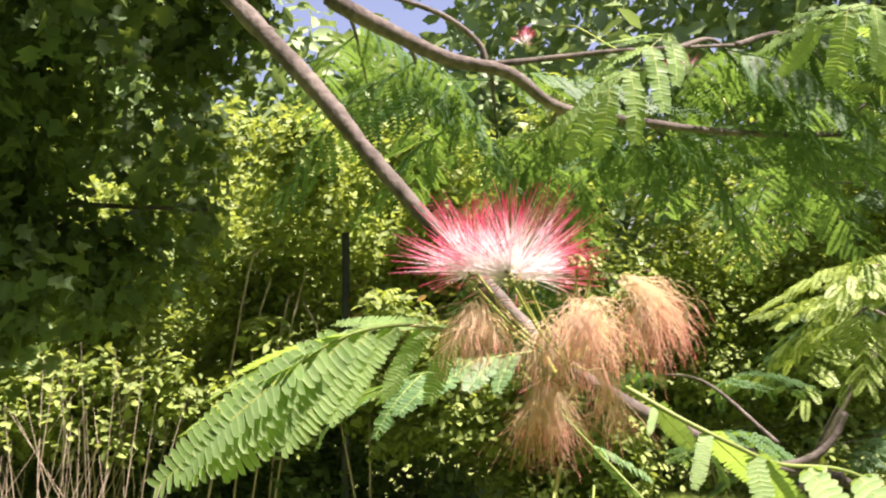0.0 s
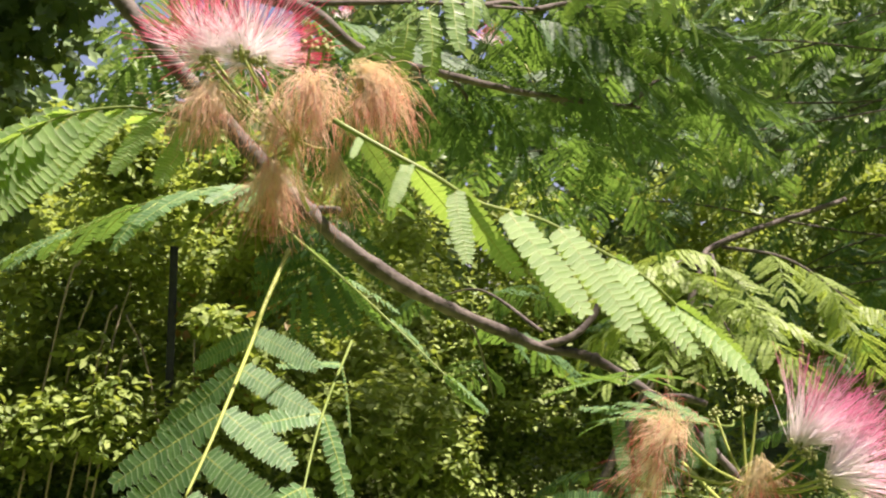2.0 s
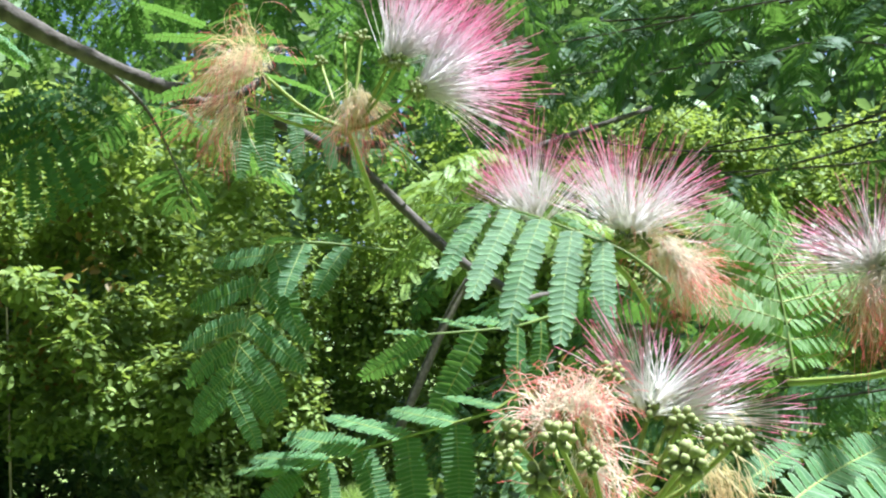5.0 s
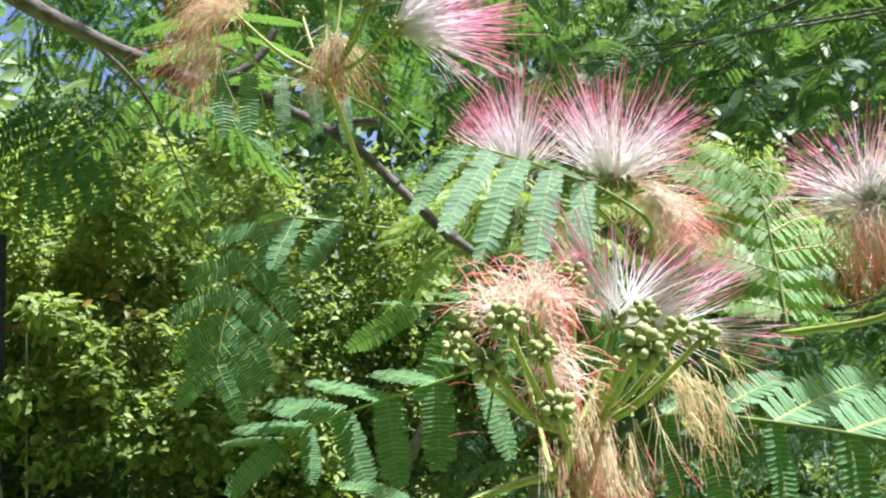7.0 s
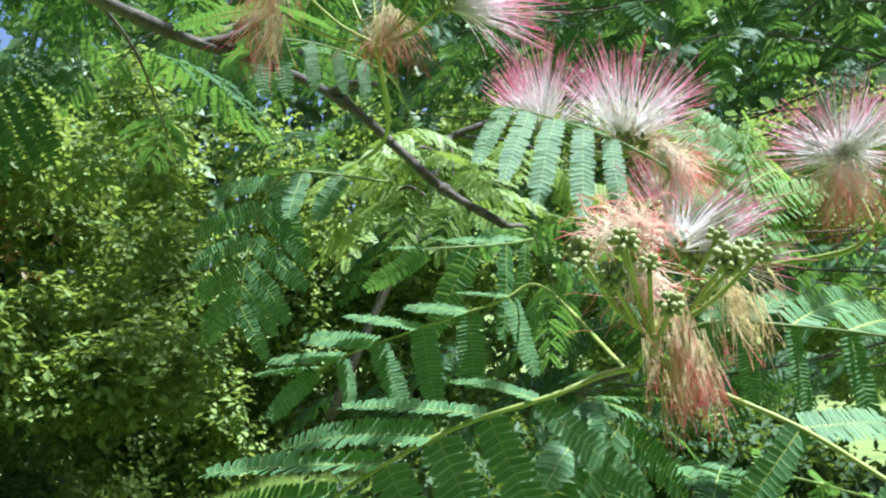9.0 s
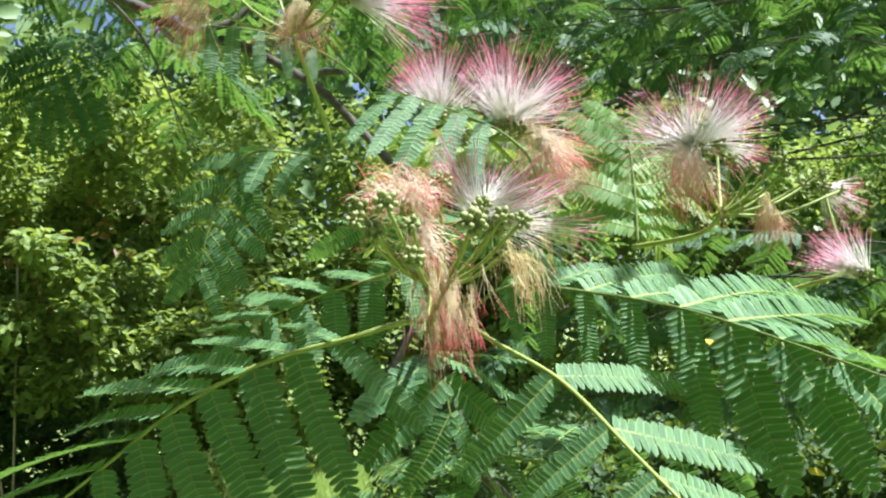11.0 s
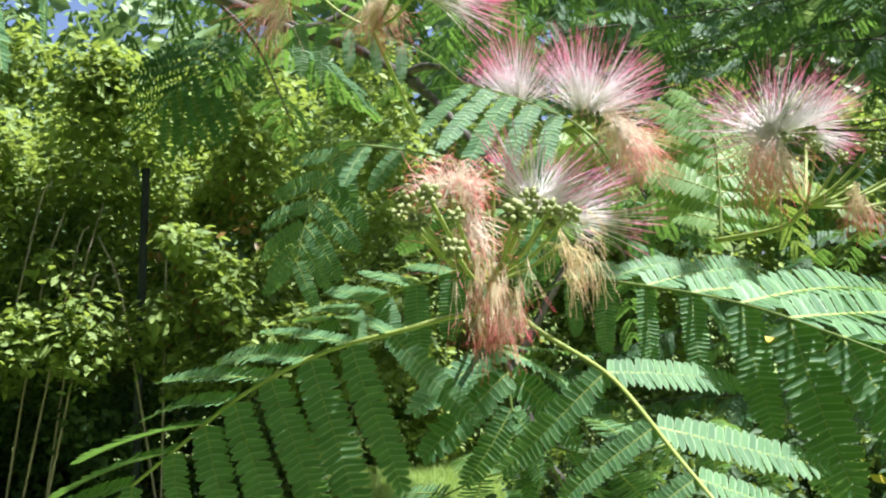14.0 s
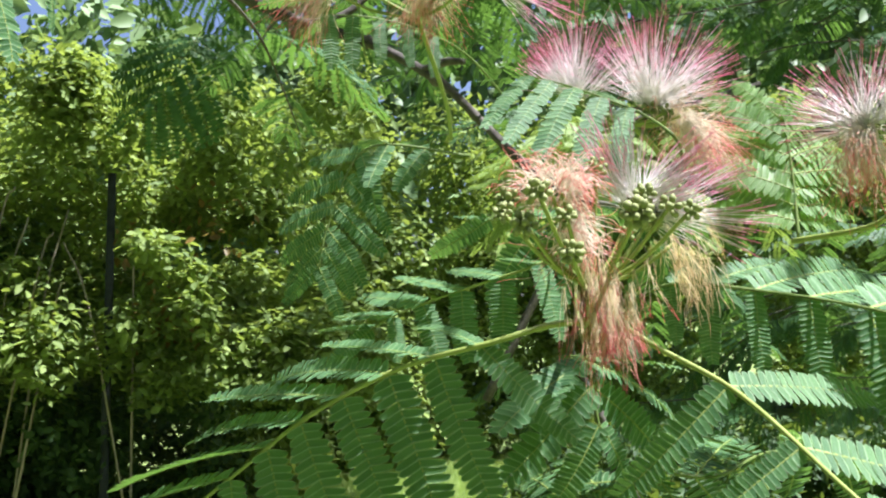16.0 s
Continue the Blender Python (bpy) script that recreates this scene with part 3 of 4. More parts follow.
# ---- fence post, canes, stems in the hedge ----
def upright(name, points, r0, r1, material, label, category, sides=8):
    ob = part_of(name, mesh(name, *tube(spline(points, 14), r0, r1, sides, 0.06)), material)
    return tagged(ob, label, category)


upright("fence_post", [(-0.425, 4.47, GROUND - 0.1), (-0.425, 4.47, 1.0), (-0.425, 4.47, 1.86)], 0.019, 0.018, M_POST, "dark upright fence post standing in the hedge", "post", 10)
for a, b in (((-0.873, 4.4, 1.593), (-0.807, 4.4, 1.783)),
             ((-0.848, 4.46, 1.325), (-0.765, 4.46, 1.658)),
             ((-0.709, 4.42, 1.426), (-0.652, 4.42, 1.593)),
             ((-0.706, 4.5, 1.279), (-0.61, 4.5, 1.701)),
             ((-0.5, 4.44, 1.26), (-0.615, 4.44, 1.553)),
             ((-0.635, 4.4, 1.264), (-0.597, 4.4, 1.379)),
             ((-0.321, 4.46, 1.321), (-0.325, 4.46, 1.489))):
    a, b = Vector(a), Vector(b)
    foot = a + (a - b) * ((a.z - GROUND + 0.05) / (b.z - a.z))
    foot.x = a.x + 0.5 * (foot.x - a.x)
    upright("cane", [foot, a, b], 0.0055, 0.004, M_CANE, "dry pale cane leaning in the hedge", "cane")

rng = random.Random(77)
lots = []
for i in range(160):
    x, y = rng.uniform(-2.6, -1.3), rng.uniform(3.9, 4.7)
    h = rng.uniform(0.5, 1.15)
    lean = Vector((rng.gauss(0, 0.25), rng.gauss(0, 0.2), 1))
    q = Vector((x, y, GROUND - 0.02))
    lots.append(tube([q, q + lean * h * 0.5 + Vector((rng.gauss(0, .03), 0, 0)), q + lean * h], rng.uniform(0.002, 0.005), 0.001, 4, end=False))
tagged(part_of("dry_brush", mesh("dry_brush", *joined(lots)), M_CANE), "tangle of dry brown stalks at the hedge foot", "brush", kind="stuff")
crown_tree = branch("broadleaf_tree", [(-1.75, 2.4, GROUND - 0.1), (-1.7, 2.4, 1.2), (-1.55, 2.35, 2.2), (-1.3, 2.3, 3.0)], 0.06, 0.02, "dark shaded broad-leaved tree with backlit leaves", 10, 30)
tagged(crown_tree, category="tree", group="trees")
crown.parent = crown_tree
for i in range(7):
    z = 1.7 + 0.16 * i
    q = Vector((-1.62 + 0.03 * i, 2.38, z))
    e = Vector((rng.uniform(-0.9, -0.5), rng.uniform(2.0, 2.6), z + rng.uniform(0.1, 0.4)))
    limb = part_of("limb", mesh("limb", *tube(spline([q, q.lerp(e, 0.5) + Vector((0, 0, 0.06)), e], 12), 0.016, 0.004, 6, 0.1)), M_BARK, crown_tree)

# ---- trunk and branches of the silk tree ----
branch("trunk", [(-1.35, 0.75, GROUND - 0.1), (-1.3, 0.7, 0.9), (-1.22, 0.72, 1.6), (-1.2, 0.8, 2.5)], 0.075, 0.05, "grey-brown trunk of the silk tree", 16, 40)
main = branch("main_branch", [(-1.2, 0.78, 2.35), (-0.7, 0.82, 2.25), (-0.111, 0.789, 1.892), (-0.056, 0.772, 1.835), (0.017, 0.737, 1.755), (0.074, 0.711, 1.685), (0.178, 0.664, 1.569), (0.235, 0.675, 1.527), (0.280, 0.686, 1.505), (0.324, 0.692, 1.488), (0.346, 0.690, 1.479), (0.387, 0.696, 1.471), (0.431, 0.660, 1.438), (0.461, 0.641, 1.404), (0.484, 0.623, 1.376), (0.515, 0.602, 1.351)], 0.0094, 0.0028, "long grey-brown silk tree branch with rough bark", steps=200, wobble=0.2, power=1.6)
part_of("twig", mesh("twig", *tube(spline([(0.342, 0.690, 1.480), (0.366, 0.691, 1.486), (0.383, 0.693, 1.500), (0.392, 0.695, 1.517)], 24), 0.0032, 0.0024, 10, 0.1)), M_BARK, main, "short pale twig forking from the main branch")
part_of("twig", mesh("twig", *tube(spline([(0.422, 0.669, 1.445), (0.435, 0.648, 1.447), (0.445, 0.633, 1.444)], 16), 0.0032, 0.0022, 10, 0.1)), M_BARK, main, "short pale broken twig on the main branch")
part_of("twig", mesh("twig", *tube(spline([(0.179, 0.704, 1.570), (0.184, 0.673, 1.571), (0.198, 0.651, 1.569)], 16), 0.004, 0.0025, 10, 0.1)), M_BARK, main, "short dark twig on the main branch")
rng = random.Random(9)
for p, r in (((-0.026, 0.759, 1.804), 0.0075), ((0.044, 0.729, 1.721), 0.0068), ((0.179, 0.664, 1.568), 0.0072), ((0.235, 0.675, 1.527), 0.0058), ((0.324, 0.692, 1.488), 0.0056), ((0.387, 0.696, 1.471), 0.0052), ((0.431, 0.660, 1.438), 0.005), ((0.484, 0.623, 1.376), 0.0045)):
    bm = bmesh.new()
    bmesh.ops.create_icosphere(bm, subdivisions=2, radius=r)
    for v in bm.verts:
        v.co = v.co * (1 + 0.22 * noise.noise(v.co * 260 + Vector((r * 900, 0, 0)))) + Vector(p)
    part("knot", bm, M_BARK, main)
upper = branch("upper_branch", [(-1.2, 0.8, 2.45), (-0.6, 1.05, 2.25), (-0.056, 1.048, 1.954), (-0.012, 1.040, 1.914), (0.055, 1.044, 1.877), (0.112, 1.046, 1.850), (0.176, 1.058, 1.837), (0.233, 1.081, 1.803), (0.327, 1.124, 1.794), (0.460, 1.187, 1.789), (0.617, 1.261, 1.797)], 0.013, 0.003, "bent grey-brown upper branch of the silk tree", steps=90)
part_of("side_twig", mesh("twig", *tube(spline([(0.112, 1.046, 1.850), (0.158, 1.057, 1.847), (0.239, 1.079, 1.859), (0.302, 1.100, 1.870), (0.446, 1.153, 1.888)], 40), 0.0045, 0.002, 10, 0.1)), M_BARK, upper, "thin dark side twig of the upper branch")
part_of("side_twig", mesh("twig", *tube(spline([(0.152, 1.057, 1.844), (0.143, 1.056, 1.870), (0.103, 1.044, 1.898), (0.025, 1.041, 1.926)], 40), 0.004, 0.0025, 10, 0.1)), M_BARK, upper, "thin dark side twig of the upper branch")
branch("side_twig", [(0.750, 2.026, 1.089), (0.880, 2.013, 1.354), (0.967, 2.027, 1.480), (1.027, 2.049, 1.643), (1.103, 2.095, 1.705), (1.449, 2.185, 1.824)], 0.010, 0.006, "slender grey twig below pale leaves", steps=40)
branch("low_branch", [(-1.32, 0.7, 0.6), (-0.4, 0.7, 0.55), (0.3, 0.5, 0.6), (0.489, 0.415, 1.103), (0.460, 0.385, 1.225), (0.442, 0.379, 1.265), (0.426, 0.318, 1.278)], 0.0042, 0.001, "thin dark stem rising under the flower buds", steps=80)

# ---- flower clusters ----
flower_cluster("silk tree flowers, one fresh pink brush over withered tan ones", [(0.179, 0.704, 1.572), (0.174, 0.503, 1.562), (0.173, 0.431, 1.572)], 0.0016,
    fresh=[((0.150, 0.443, 1.610), (0.05, 0.1, 1), 0.036, 88, 520, 1.0), ((0.133, 0.448, 1.613), (-0.45, 0, 0.8), 0.030, 75, 260, 1.0)],
    dry=[((0.135, 0.439, 1.598), (0, -0.1, -0.6), 0.028, 50, 200, 1.3), ((0.180, 0.423, 1.595), (0, -0.2, -0.1), 0.030, 48, 230, 2.6), ((0.199, 0.433, 1.607), (0.35, 0, -0.25), 0.034, 38, 230, 2.6), ((0.208, 0.433, 1.603), (0.15, 0, -0.5), 0.026, 40, 130, 1.4),
         ((0.163, 0.435, 1.564), (0, -0.1, -0.8), 0.030, 38, 200, 0.2), ((0.189, 0.434, 1.569), (0.1, 0, -1), 0.030, 22, 60, 1.0), ((0.164, 0.434, 1.588), (0, -0.2, -0.3), 0.03, 70, 110, 2.0)],
    buds=[((0.133, 0.434, 1.606), 0.0033, 7), ((0.149, 0.423, 1.607), 0.0033, 7), ((0.157, 0.428, 1.605), 0.0030, 7), ((0.178, 0.433, 1.615), 0.0040, 10), ((0.185, 0.433, 1.615), 0.0033, 7), ((0.172, 0.433, 1.600), 0.0033, 7)], seed=1, petals=M_STAMEN, dried=M_PEACH)
flower_cluster("silk tree flowers, fresh pink brush with withered ones beside", [(0.444, 0.674, 1.400), (0.416, 0.524, 1.392), (0.391, 0.456, 1.418)], 0.0014,
    fresh=[((0.403, 0.430, 1.439), (0.55, -0.1, 0.8), 0.036, 46, 300, 1.0), ((0.410, 0.419, 1.426), (0.95, -0.1, 0.35), 0.040, 38, 300, 1.0)],
    dry=[((0.356, 0.454, 1.441), (-0.3, 0, 0.2), 0.029, 60, 150, 2.6), ((0.349, 0.456, 1.429), (-0.4, 0, -0.6), 0.026, 35, 60, 0.8), ((0.393, 0.444, 1.431), (0.05, 0, -0.6), 0.024, 40, 120, 1.2)],
    buds=[((0.399, 0.461, 1.457), 0.0032, 7), ((0.404, 0.420, 1.436), 0.0033, 10), ((0.408, 0.414, 1.424), 0.0030, 7), ((0.384, 0.476, 1.450), 0.0030, 7), ((0.392, 0.463, 1.457), 0.0026, 7)], seed=2, petals=M_STAMEN_PINK)
flower_cluster("pair of silk tree flowers, fresh brushes above withered red strands", [(0.517, 0.449, 1.338), (0.494, 0.423, 1.354), (0.480, 0.416, 1.364)], 0.0013,
    fresh=[((0.461, 0.436, 1.377), (-0.1, 0, 1), 0.033, 48, 240, 1.0), ((0.488, 0.413, 1.370), (0.25, -0.1, 1), 0.036, 62, 300, 1.0)],
    dry=[((0.494, 0.412, 1.364), (0.1, 0, 0.1), 0.026, 60, 80, 2.0)],
    faded=[((0.500, 0.408, 1.367), (0.35, -0.1, -0.5), 0.029, 20, 170, 0.9)],
    buds=[((0.469, 0.419, 1.364), 0.0040, 10), ((0.492, 0.407, 1.368), 0.0033, 8), ((0.463, 0.421, 1.361), 0.0026, 7)], seed=3)
flower_cluster("silk tree flower, mauve-pink brush with withered orange strands below", [(0.546, 0.400, 1.313), (0.561, 0.367, 1.317), (0.566, 0.355, 1.325)], 0.0013,
    fresh=[((0.554, 0.356, 1.353), (-0.15, 0, 1), 0.031, 72, 280, 1.0), ((0.580, 0.382, 1.361), (0.8, 0.2, 0.4), 0.026, 50, 140, 1.0)],
    dry=[((0.585, 0.352, 1.334), (0.1, 0, -0.6), 0.018, 26, 70, 1.2)],
    faded=[((0.550, 0.352, 1.352), (-0.05, -0.15, -0.3), 0.026, 45, 190, 1.4)],
    buds=[((0.567, 0.349, 1.348), 0.0030, 8), ((0.586, 0.341, 1.348), 0.0030, 8), ((0.588, 0.341, 1.343), 0.0026, 7), ((0.580, 0.352, 1.346), 0.0026, 7), ((0.602, 0.349, 1.339), 0.0026, 7), ((0.618, 0.357, 1.345), 0.0023, 7), ((0.627, 0.356, 1.338), 0.0023, 7)], seed=4)
flower_cluster("silk tree flower at the edge, pink and white brush", [(0.620, 0.389, 1.293), (0.635, 0.376, 1.299), (0.646, 0.374, 1.304)], 0.0012,
    fresh=[((0.645, 0.363, 1.300), (-0.7, 0, 0.6), 0.026, 40, 160, 1.0), ((0.650, 0.400, 1.346), (0.7, 0, -0.4), 0.02, 35, 90, 1.0)], seed=5)
flower_cluster("many-stalked green bud cluster with fading pink brushes round it", [(0.426, 0.318, 1.278), (0.429, 0.318, 1.280), (0.426, 0.304, 1.290)], 0.0014,
    fresh=[((0.442, 0.312, 1.316), (0.15, 0.1, 1), 0.026, 72, 190, 1.0), ((0.448, 0.312, 1.313), (0.95, 0, 0.15), 0.033, 42, 90, 1.0)],
    dry=[((0.450, 0.297, 1.304), (0.25, 0, -0.3), 0.015, 12, 80, 3.4), ((0.423, 0.284, 1.291), (0.05, -0.1, -0.8), 0.0165, 3, 190, 0.5), ((0.427, 0.287, 1.290), (0.10, -0.1, -0.8), 0.015, 3, 60, 0.6)],
    faded=[((0.410, 0.292, 1.317), (-0.75, -0.1, 0.5), 0.014, 45, 70, 0.8), ((0.413, 0.292, 1.318), (0.2, -0.1, 0.6), 0.0125, 70, 150, 2.2), ((0.415, 0.293, 1.313), (0.35, 0, -0.8), 0.020, 26, 80, 0.4)],
    buds=[((0.396, 0.290, 1.315), 0.0036, 12), ((0.401, 0.275, 1.316), 0.0036, 12), ((0.398, 0.278, 1.307), 0.0036, 12), ((0.393, 0.284, 1.311), 0.0028, 9), ((0.410, 0.278, 1.310), 0.0028, 10), ((0.408, 0.266, 1.299), 0.0032, 12),
          ((0.426, 0.300, 1.327), 0.0032, 10), ((0.427, 0.267, 1.310), 0.0040, 16), ((0.434, 0.280, 1.317), 0.0030, 10), ((0.440, 0.276, 1.313), 0.0032, 11), ((0.447, 0.278, 1.312), 0.0030, 10), ((0.432, 0.288, 1.306), 0.0024, 8)], seed=6)

for at, foot, k in (((0.225, 1.544, 1.988), (0.302, 1.100, 1.870), 21), ((0.421, 1.302, 1.885), (0.460, 1.187, 1.789), 22)):
    flower_cluster("small pink silk tree flower high among the leaves", [foot, Vector(foot).lerp(Vector(at), 0.5) + Vector((0, 0, 0.03)), Vector(at) - Vector((0, 0, 0.012))], 0.0014,
        fresh=[(at, (0, 0, 1), 0.028, 65, 140, 1.0)], seed=k, petals=M_STAMEN)

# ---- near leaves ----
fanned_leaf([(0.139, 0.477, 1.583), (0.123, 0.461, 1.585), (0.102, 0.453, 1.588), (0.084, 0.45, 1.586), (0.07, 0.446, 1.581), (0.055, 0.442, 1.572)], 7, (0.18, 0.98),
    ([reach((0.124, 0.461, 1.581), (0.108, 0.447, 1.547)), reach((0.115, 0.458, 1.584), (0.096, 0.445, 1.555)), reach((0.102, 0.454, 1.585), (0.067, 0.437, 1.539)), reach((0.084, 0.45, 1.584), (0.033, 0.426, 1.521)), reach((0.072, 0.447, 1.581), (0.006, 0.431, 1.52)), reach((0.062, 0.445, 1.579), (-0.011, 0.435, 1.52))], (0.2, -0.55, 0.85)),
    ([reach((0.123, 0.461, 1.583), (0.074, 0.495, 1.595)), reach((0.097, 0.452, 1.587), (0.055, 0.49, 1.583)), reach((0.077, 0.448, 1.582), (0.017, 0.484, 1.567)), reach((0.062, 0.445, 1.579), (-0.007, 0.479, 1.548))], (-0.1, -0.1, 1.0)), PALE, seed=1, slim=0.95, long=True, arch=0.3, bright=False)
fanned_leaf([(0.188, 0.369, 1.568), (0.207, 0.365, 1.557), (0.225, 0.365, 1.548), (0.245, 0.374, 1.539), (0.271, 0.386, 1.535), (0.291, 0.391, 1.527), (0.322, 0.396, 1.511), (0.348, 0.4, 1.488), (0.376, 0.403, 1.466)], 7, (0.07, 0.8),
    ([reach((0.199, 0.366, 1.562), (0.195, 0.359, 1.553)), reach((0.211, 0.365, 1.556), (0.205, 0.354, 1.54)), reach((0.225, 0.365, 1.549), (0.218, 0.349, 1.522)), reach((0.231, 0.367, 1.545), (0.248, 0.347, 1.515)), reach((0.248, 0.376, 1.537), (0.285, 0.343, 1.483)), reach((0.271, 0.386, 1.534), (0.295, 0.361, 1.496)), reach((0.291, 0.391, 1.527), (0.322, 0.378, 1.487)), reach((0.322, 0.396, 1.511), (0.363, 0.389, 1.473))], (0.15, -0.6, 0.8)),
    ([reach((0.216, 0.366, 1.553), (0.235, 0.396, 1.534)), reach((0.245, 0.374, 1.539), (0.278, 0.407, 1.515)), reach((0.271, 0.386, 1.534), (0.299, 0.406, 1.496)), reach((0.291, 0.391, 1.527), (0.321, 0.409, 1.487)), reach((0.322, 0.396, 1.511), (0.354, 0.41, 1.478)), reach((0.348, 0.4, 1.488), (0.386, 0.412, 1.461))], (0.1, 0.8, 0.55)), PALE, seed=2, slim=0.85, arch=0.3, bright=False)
fanned_leaf([(0.171, 0.446, 1.525), (0.162, 0.419, 1.499), (0.158, 0.409, 1.484), (0.153, 0.378, 1.466), (0.147, 0.361, 1.448), (0.141, 0.346, 1.432)], 5, (0.36, 1.0),
    ([reach((0.159, 0.41, 1.487), (0.188, 0.407, 1.474)), reach((0.153, 0.38, 1.467), (0.179, 0.37, 1.451)), reach((0.148, 0.363, 1.451), (0.174, 0.352, 1.431)), reach((0.142, 0.348, 1.434), (0.165, 0.34, 1.414))], (0.1, -0.9, 0.4)),
    ([reach((0.159, 0.41, 1.487), (0.131, 0.42, 1.473)), reach((0.153, 0.38, 1.47), (0.117, 0.384, 1.443)), reach((0.148, 0.363, 1.452), (0.109, 0.367, 1.426)), reach((0.142, 0.348, 1.434), (0.11, 0.353, 1.409))], (-0.1, -0.9, 0.4)), "green feathered leaf hanging below the flowers", seed=3, slim=1.1, arch=0.3)
compound_leaf([(0.170, 0.553, 1.570), (0.114, 0.531, 1.561), (0.035, 0.544, 1.533)], (0, -0.08, 1.0), 9, 0.042, SHADE, angle=45, fold=(10, 0), seed=7)
compound_leaf([(0.164, 0.615, 1.552), (0.204, 0.530, 1.512), (0.252, 0.484, 1.464)], (-0.3, -0.95, 0.15), 4, 0.036, SHADE, angle=60, fold=(75, 75), seed=8)
compound_leaf([(0.207, 0.613, 1.483), (0.186, 0.488, 1.440), (0.173, 0.404, 1.382)], (0.2, -1.0, 0.1), 4, 0.045, SHADE, angle=60, fold=(30, 30), seed=9)
# above the middle flowers
fanned_leaf([(0.383, 0.665, 1.454), (0.371, 0.584, 1.465), (0.355, 0.526, 1.467), (0.338, 0.478, 1.464)], 4, (0.45, 1.0),
    ([reach((0.365, 0.565, 1.465), (0.313, 0.569, 1.453)), reach((0.338, 0.479, 1.463), (0.311, 0.474, 1.470))], (-0.1, 0.12, 1.0)),
    ([reach((0.365, 0.565, 1.465), (0.404, 0.566, 1.457)), reach((0.338, 0.479, 1.463), (0.358, 0.483, 1.474))], (0.1, 0.12, 1.0)), SHADE, seed=10, thick=0.0008, arch=0.4, slim=0.9, bright=False)
fanned_leaf([(0.482, 0.673, 1.430), (0.439, 0.582, 1.434), (0.407, 0.551, 1.439), (0.378, 0.540, 1.442), (0.353, 0.538, 1.442)], 5, (0.45, 1.0),
    ([reach((0.412, 0.549, 1.437), (0.412, 0.540, 1.411)), reach((0.393, 0.545, 1.439), (0.395, 0.536, 1.415)), reach((0.375, 0.541, 1.442), (0.374, 0.528, 1.410)), reach((0.355, 0.538, 1.440), (0.356, 0.524, 1.407))], (0.0, -0.95, 0.25)),
    ([reach((0.407, 0.551, 1.439), (0.385, 0.590, 1.457)), reach((0.378, 0.540, 1.442), (0.342, 0.584, 1.452)), reach((0.353, 0.538, 1.442), (0.333, 0.567, 1.434))], (0, -0.25, 1.0)), "backlit bright green feathered leaf by the branch", seed=12, thick=0.0008, arch=0.5, slim=0.9, bright=False)
# under the middle flowers
fanned_leaf([(0.509, 0.430, 1.346), (0.485, 0.377, 1.350), (0.478, 0.393, 1.363), (0.463, 0.400, 1.371), (0.449, 0.412, 1.379), (0.435, 0.419, 1.384)], 5, (0.5, 1.0),
    ([reach((0.478, 0.393, 1.363), (0.462, 0.361, 1.329)), reach((0.455, 0.406, 1.373), (0.427, 0.371, 1.338)), reach((0.435, 0.419, 1.384), (0.409, 0.393, 1.358))], (-0.1, -0.7, 0.7)),
    ([reach((0.477, 0.393, 1.364), (0.470, 0.419, 1.379)), reach((0.435, 0.419, 1.384), (0.418, 0.447, 1.388))], (0, -0.1, 1)), "green feathered leaf fanning down under the flowers", seed=13, thick=0.0008, arch=0.5, slim=0.6, bright=False)
compound_leaf([(0.450, 0.632, 1.382), (0.384, 0.630, 1.385), (0.360, 0.619, 1.340), (0.352, 0.613, 1.306)], (0, -0.6, 0.8), 8, 0.042, SHADE, angle=65, fold=(15, 15), seed=14)
fanned_leaf([(0.426, 0.318, 1.278), (0.46, 0.445, 1.309), (0.447, 0.461, 1.303), (0.428, 0.478, 1.296), (0.408, 0.502, 1.288), (0.391, 0.525, 1.28), (0.379, 0.541, 1.272)], 6, (0.3, 1.0),
    ([reach((0.442, 0.462, 1.302), (0.448, 0.452, 1.267)), reach((0.426, 0.479, 1.295), (0.421, 0.473, 1.261)), reach((0.408, 0.502, 1.288), (0.415, 0.492, 1.255)), reach((0.391, 0.525, 1.28), (0.4, 0.513, 1.256)), reach((0.379, 0.541, 1.272), (0.356, 0.546, 1.25))], (-0.1, -0.7, 0.7)),
    ([reach((0.442, 0.462, 1.302), (0.427, 0.489, 1.307)), reach((0.426, 0.479, 1.295), (0.401, 0.514, 1.305)), reach((0.408, 0.502, 1.288), (0.376, 0.541, 1.294)), reach((0.391, 0.525, 1.28), (0.362, 0.562, 1.281))], (-0.1, -0.4, 0.9)), "green feathered leaf behind the bud cluster", seed=15, thick=0.0008, arch=0.4, slim=1.3)
compound_leaf([(0.527, 0.588, 1.341), (0.491, 0.559, 1.336), (0.443, 0.556, 1.334)], (0, -0.4, 0.9), 4, 0.05, SHADE, angle=72, fold=(60, 5), both=(1, 0.6), seed=17)
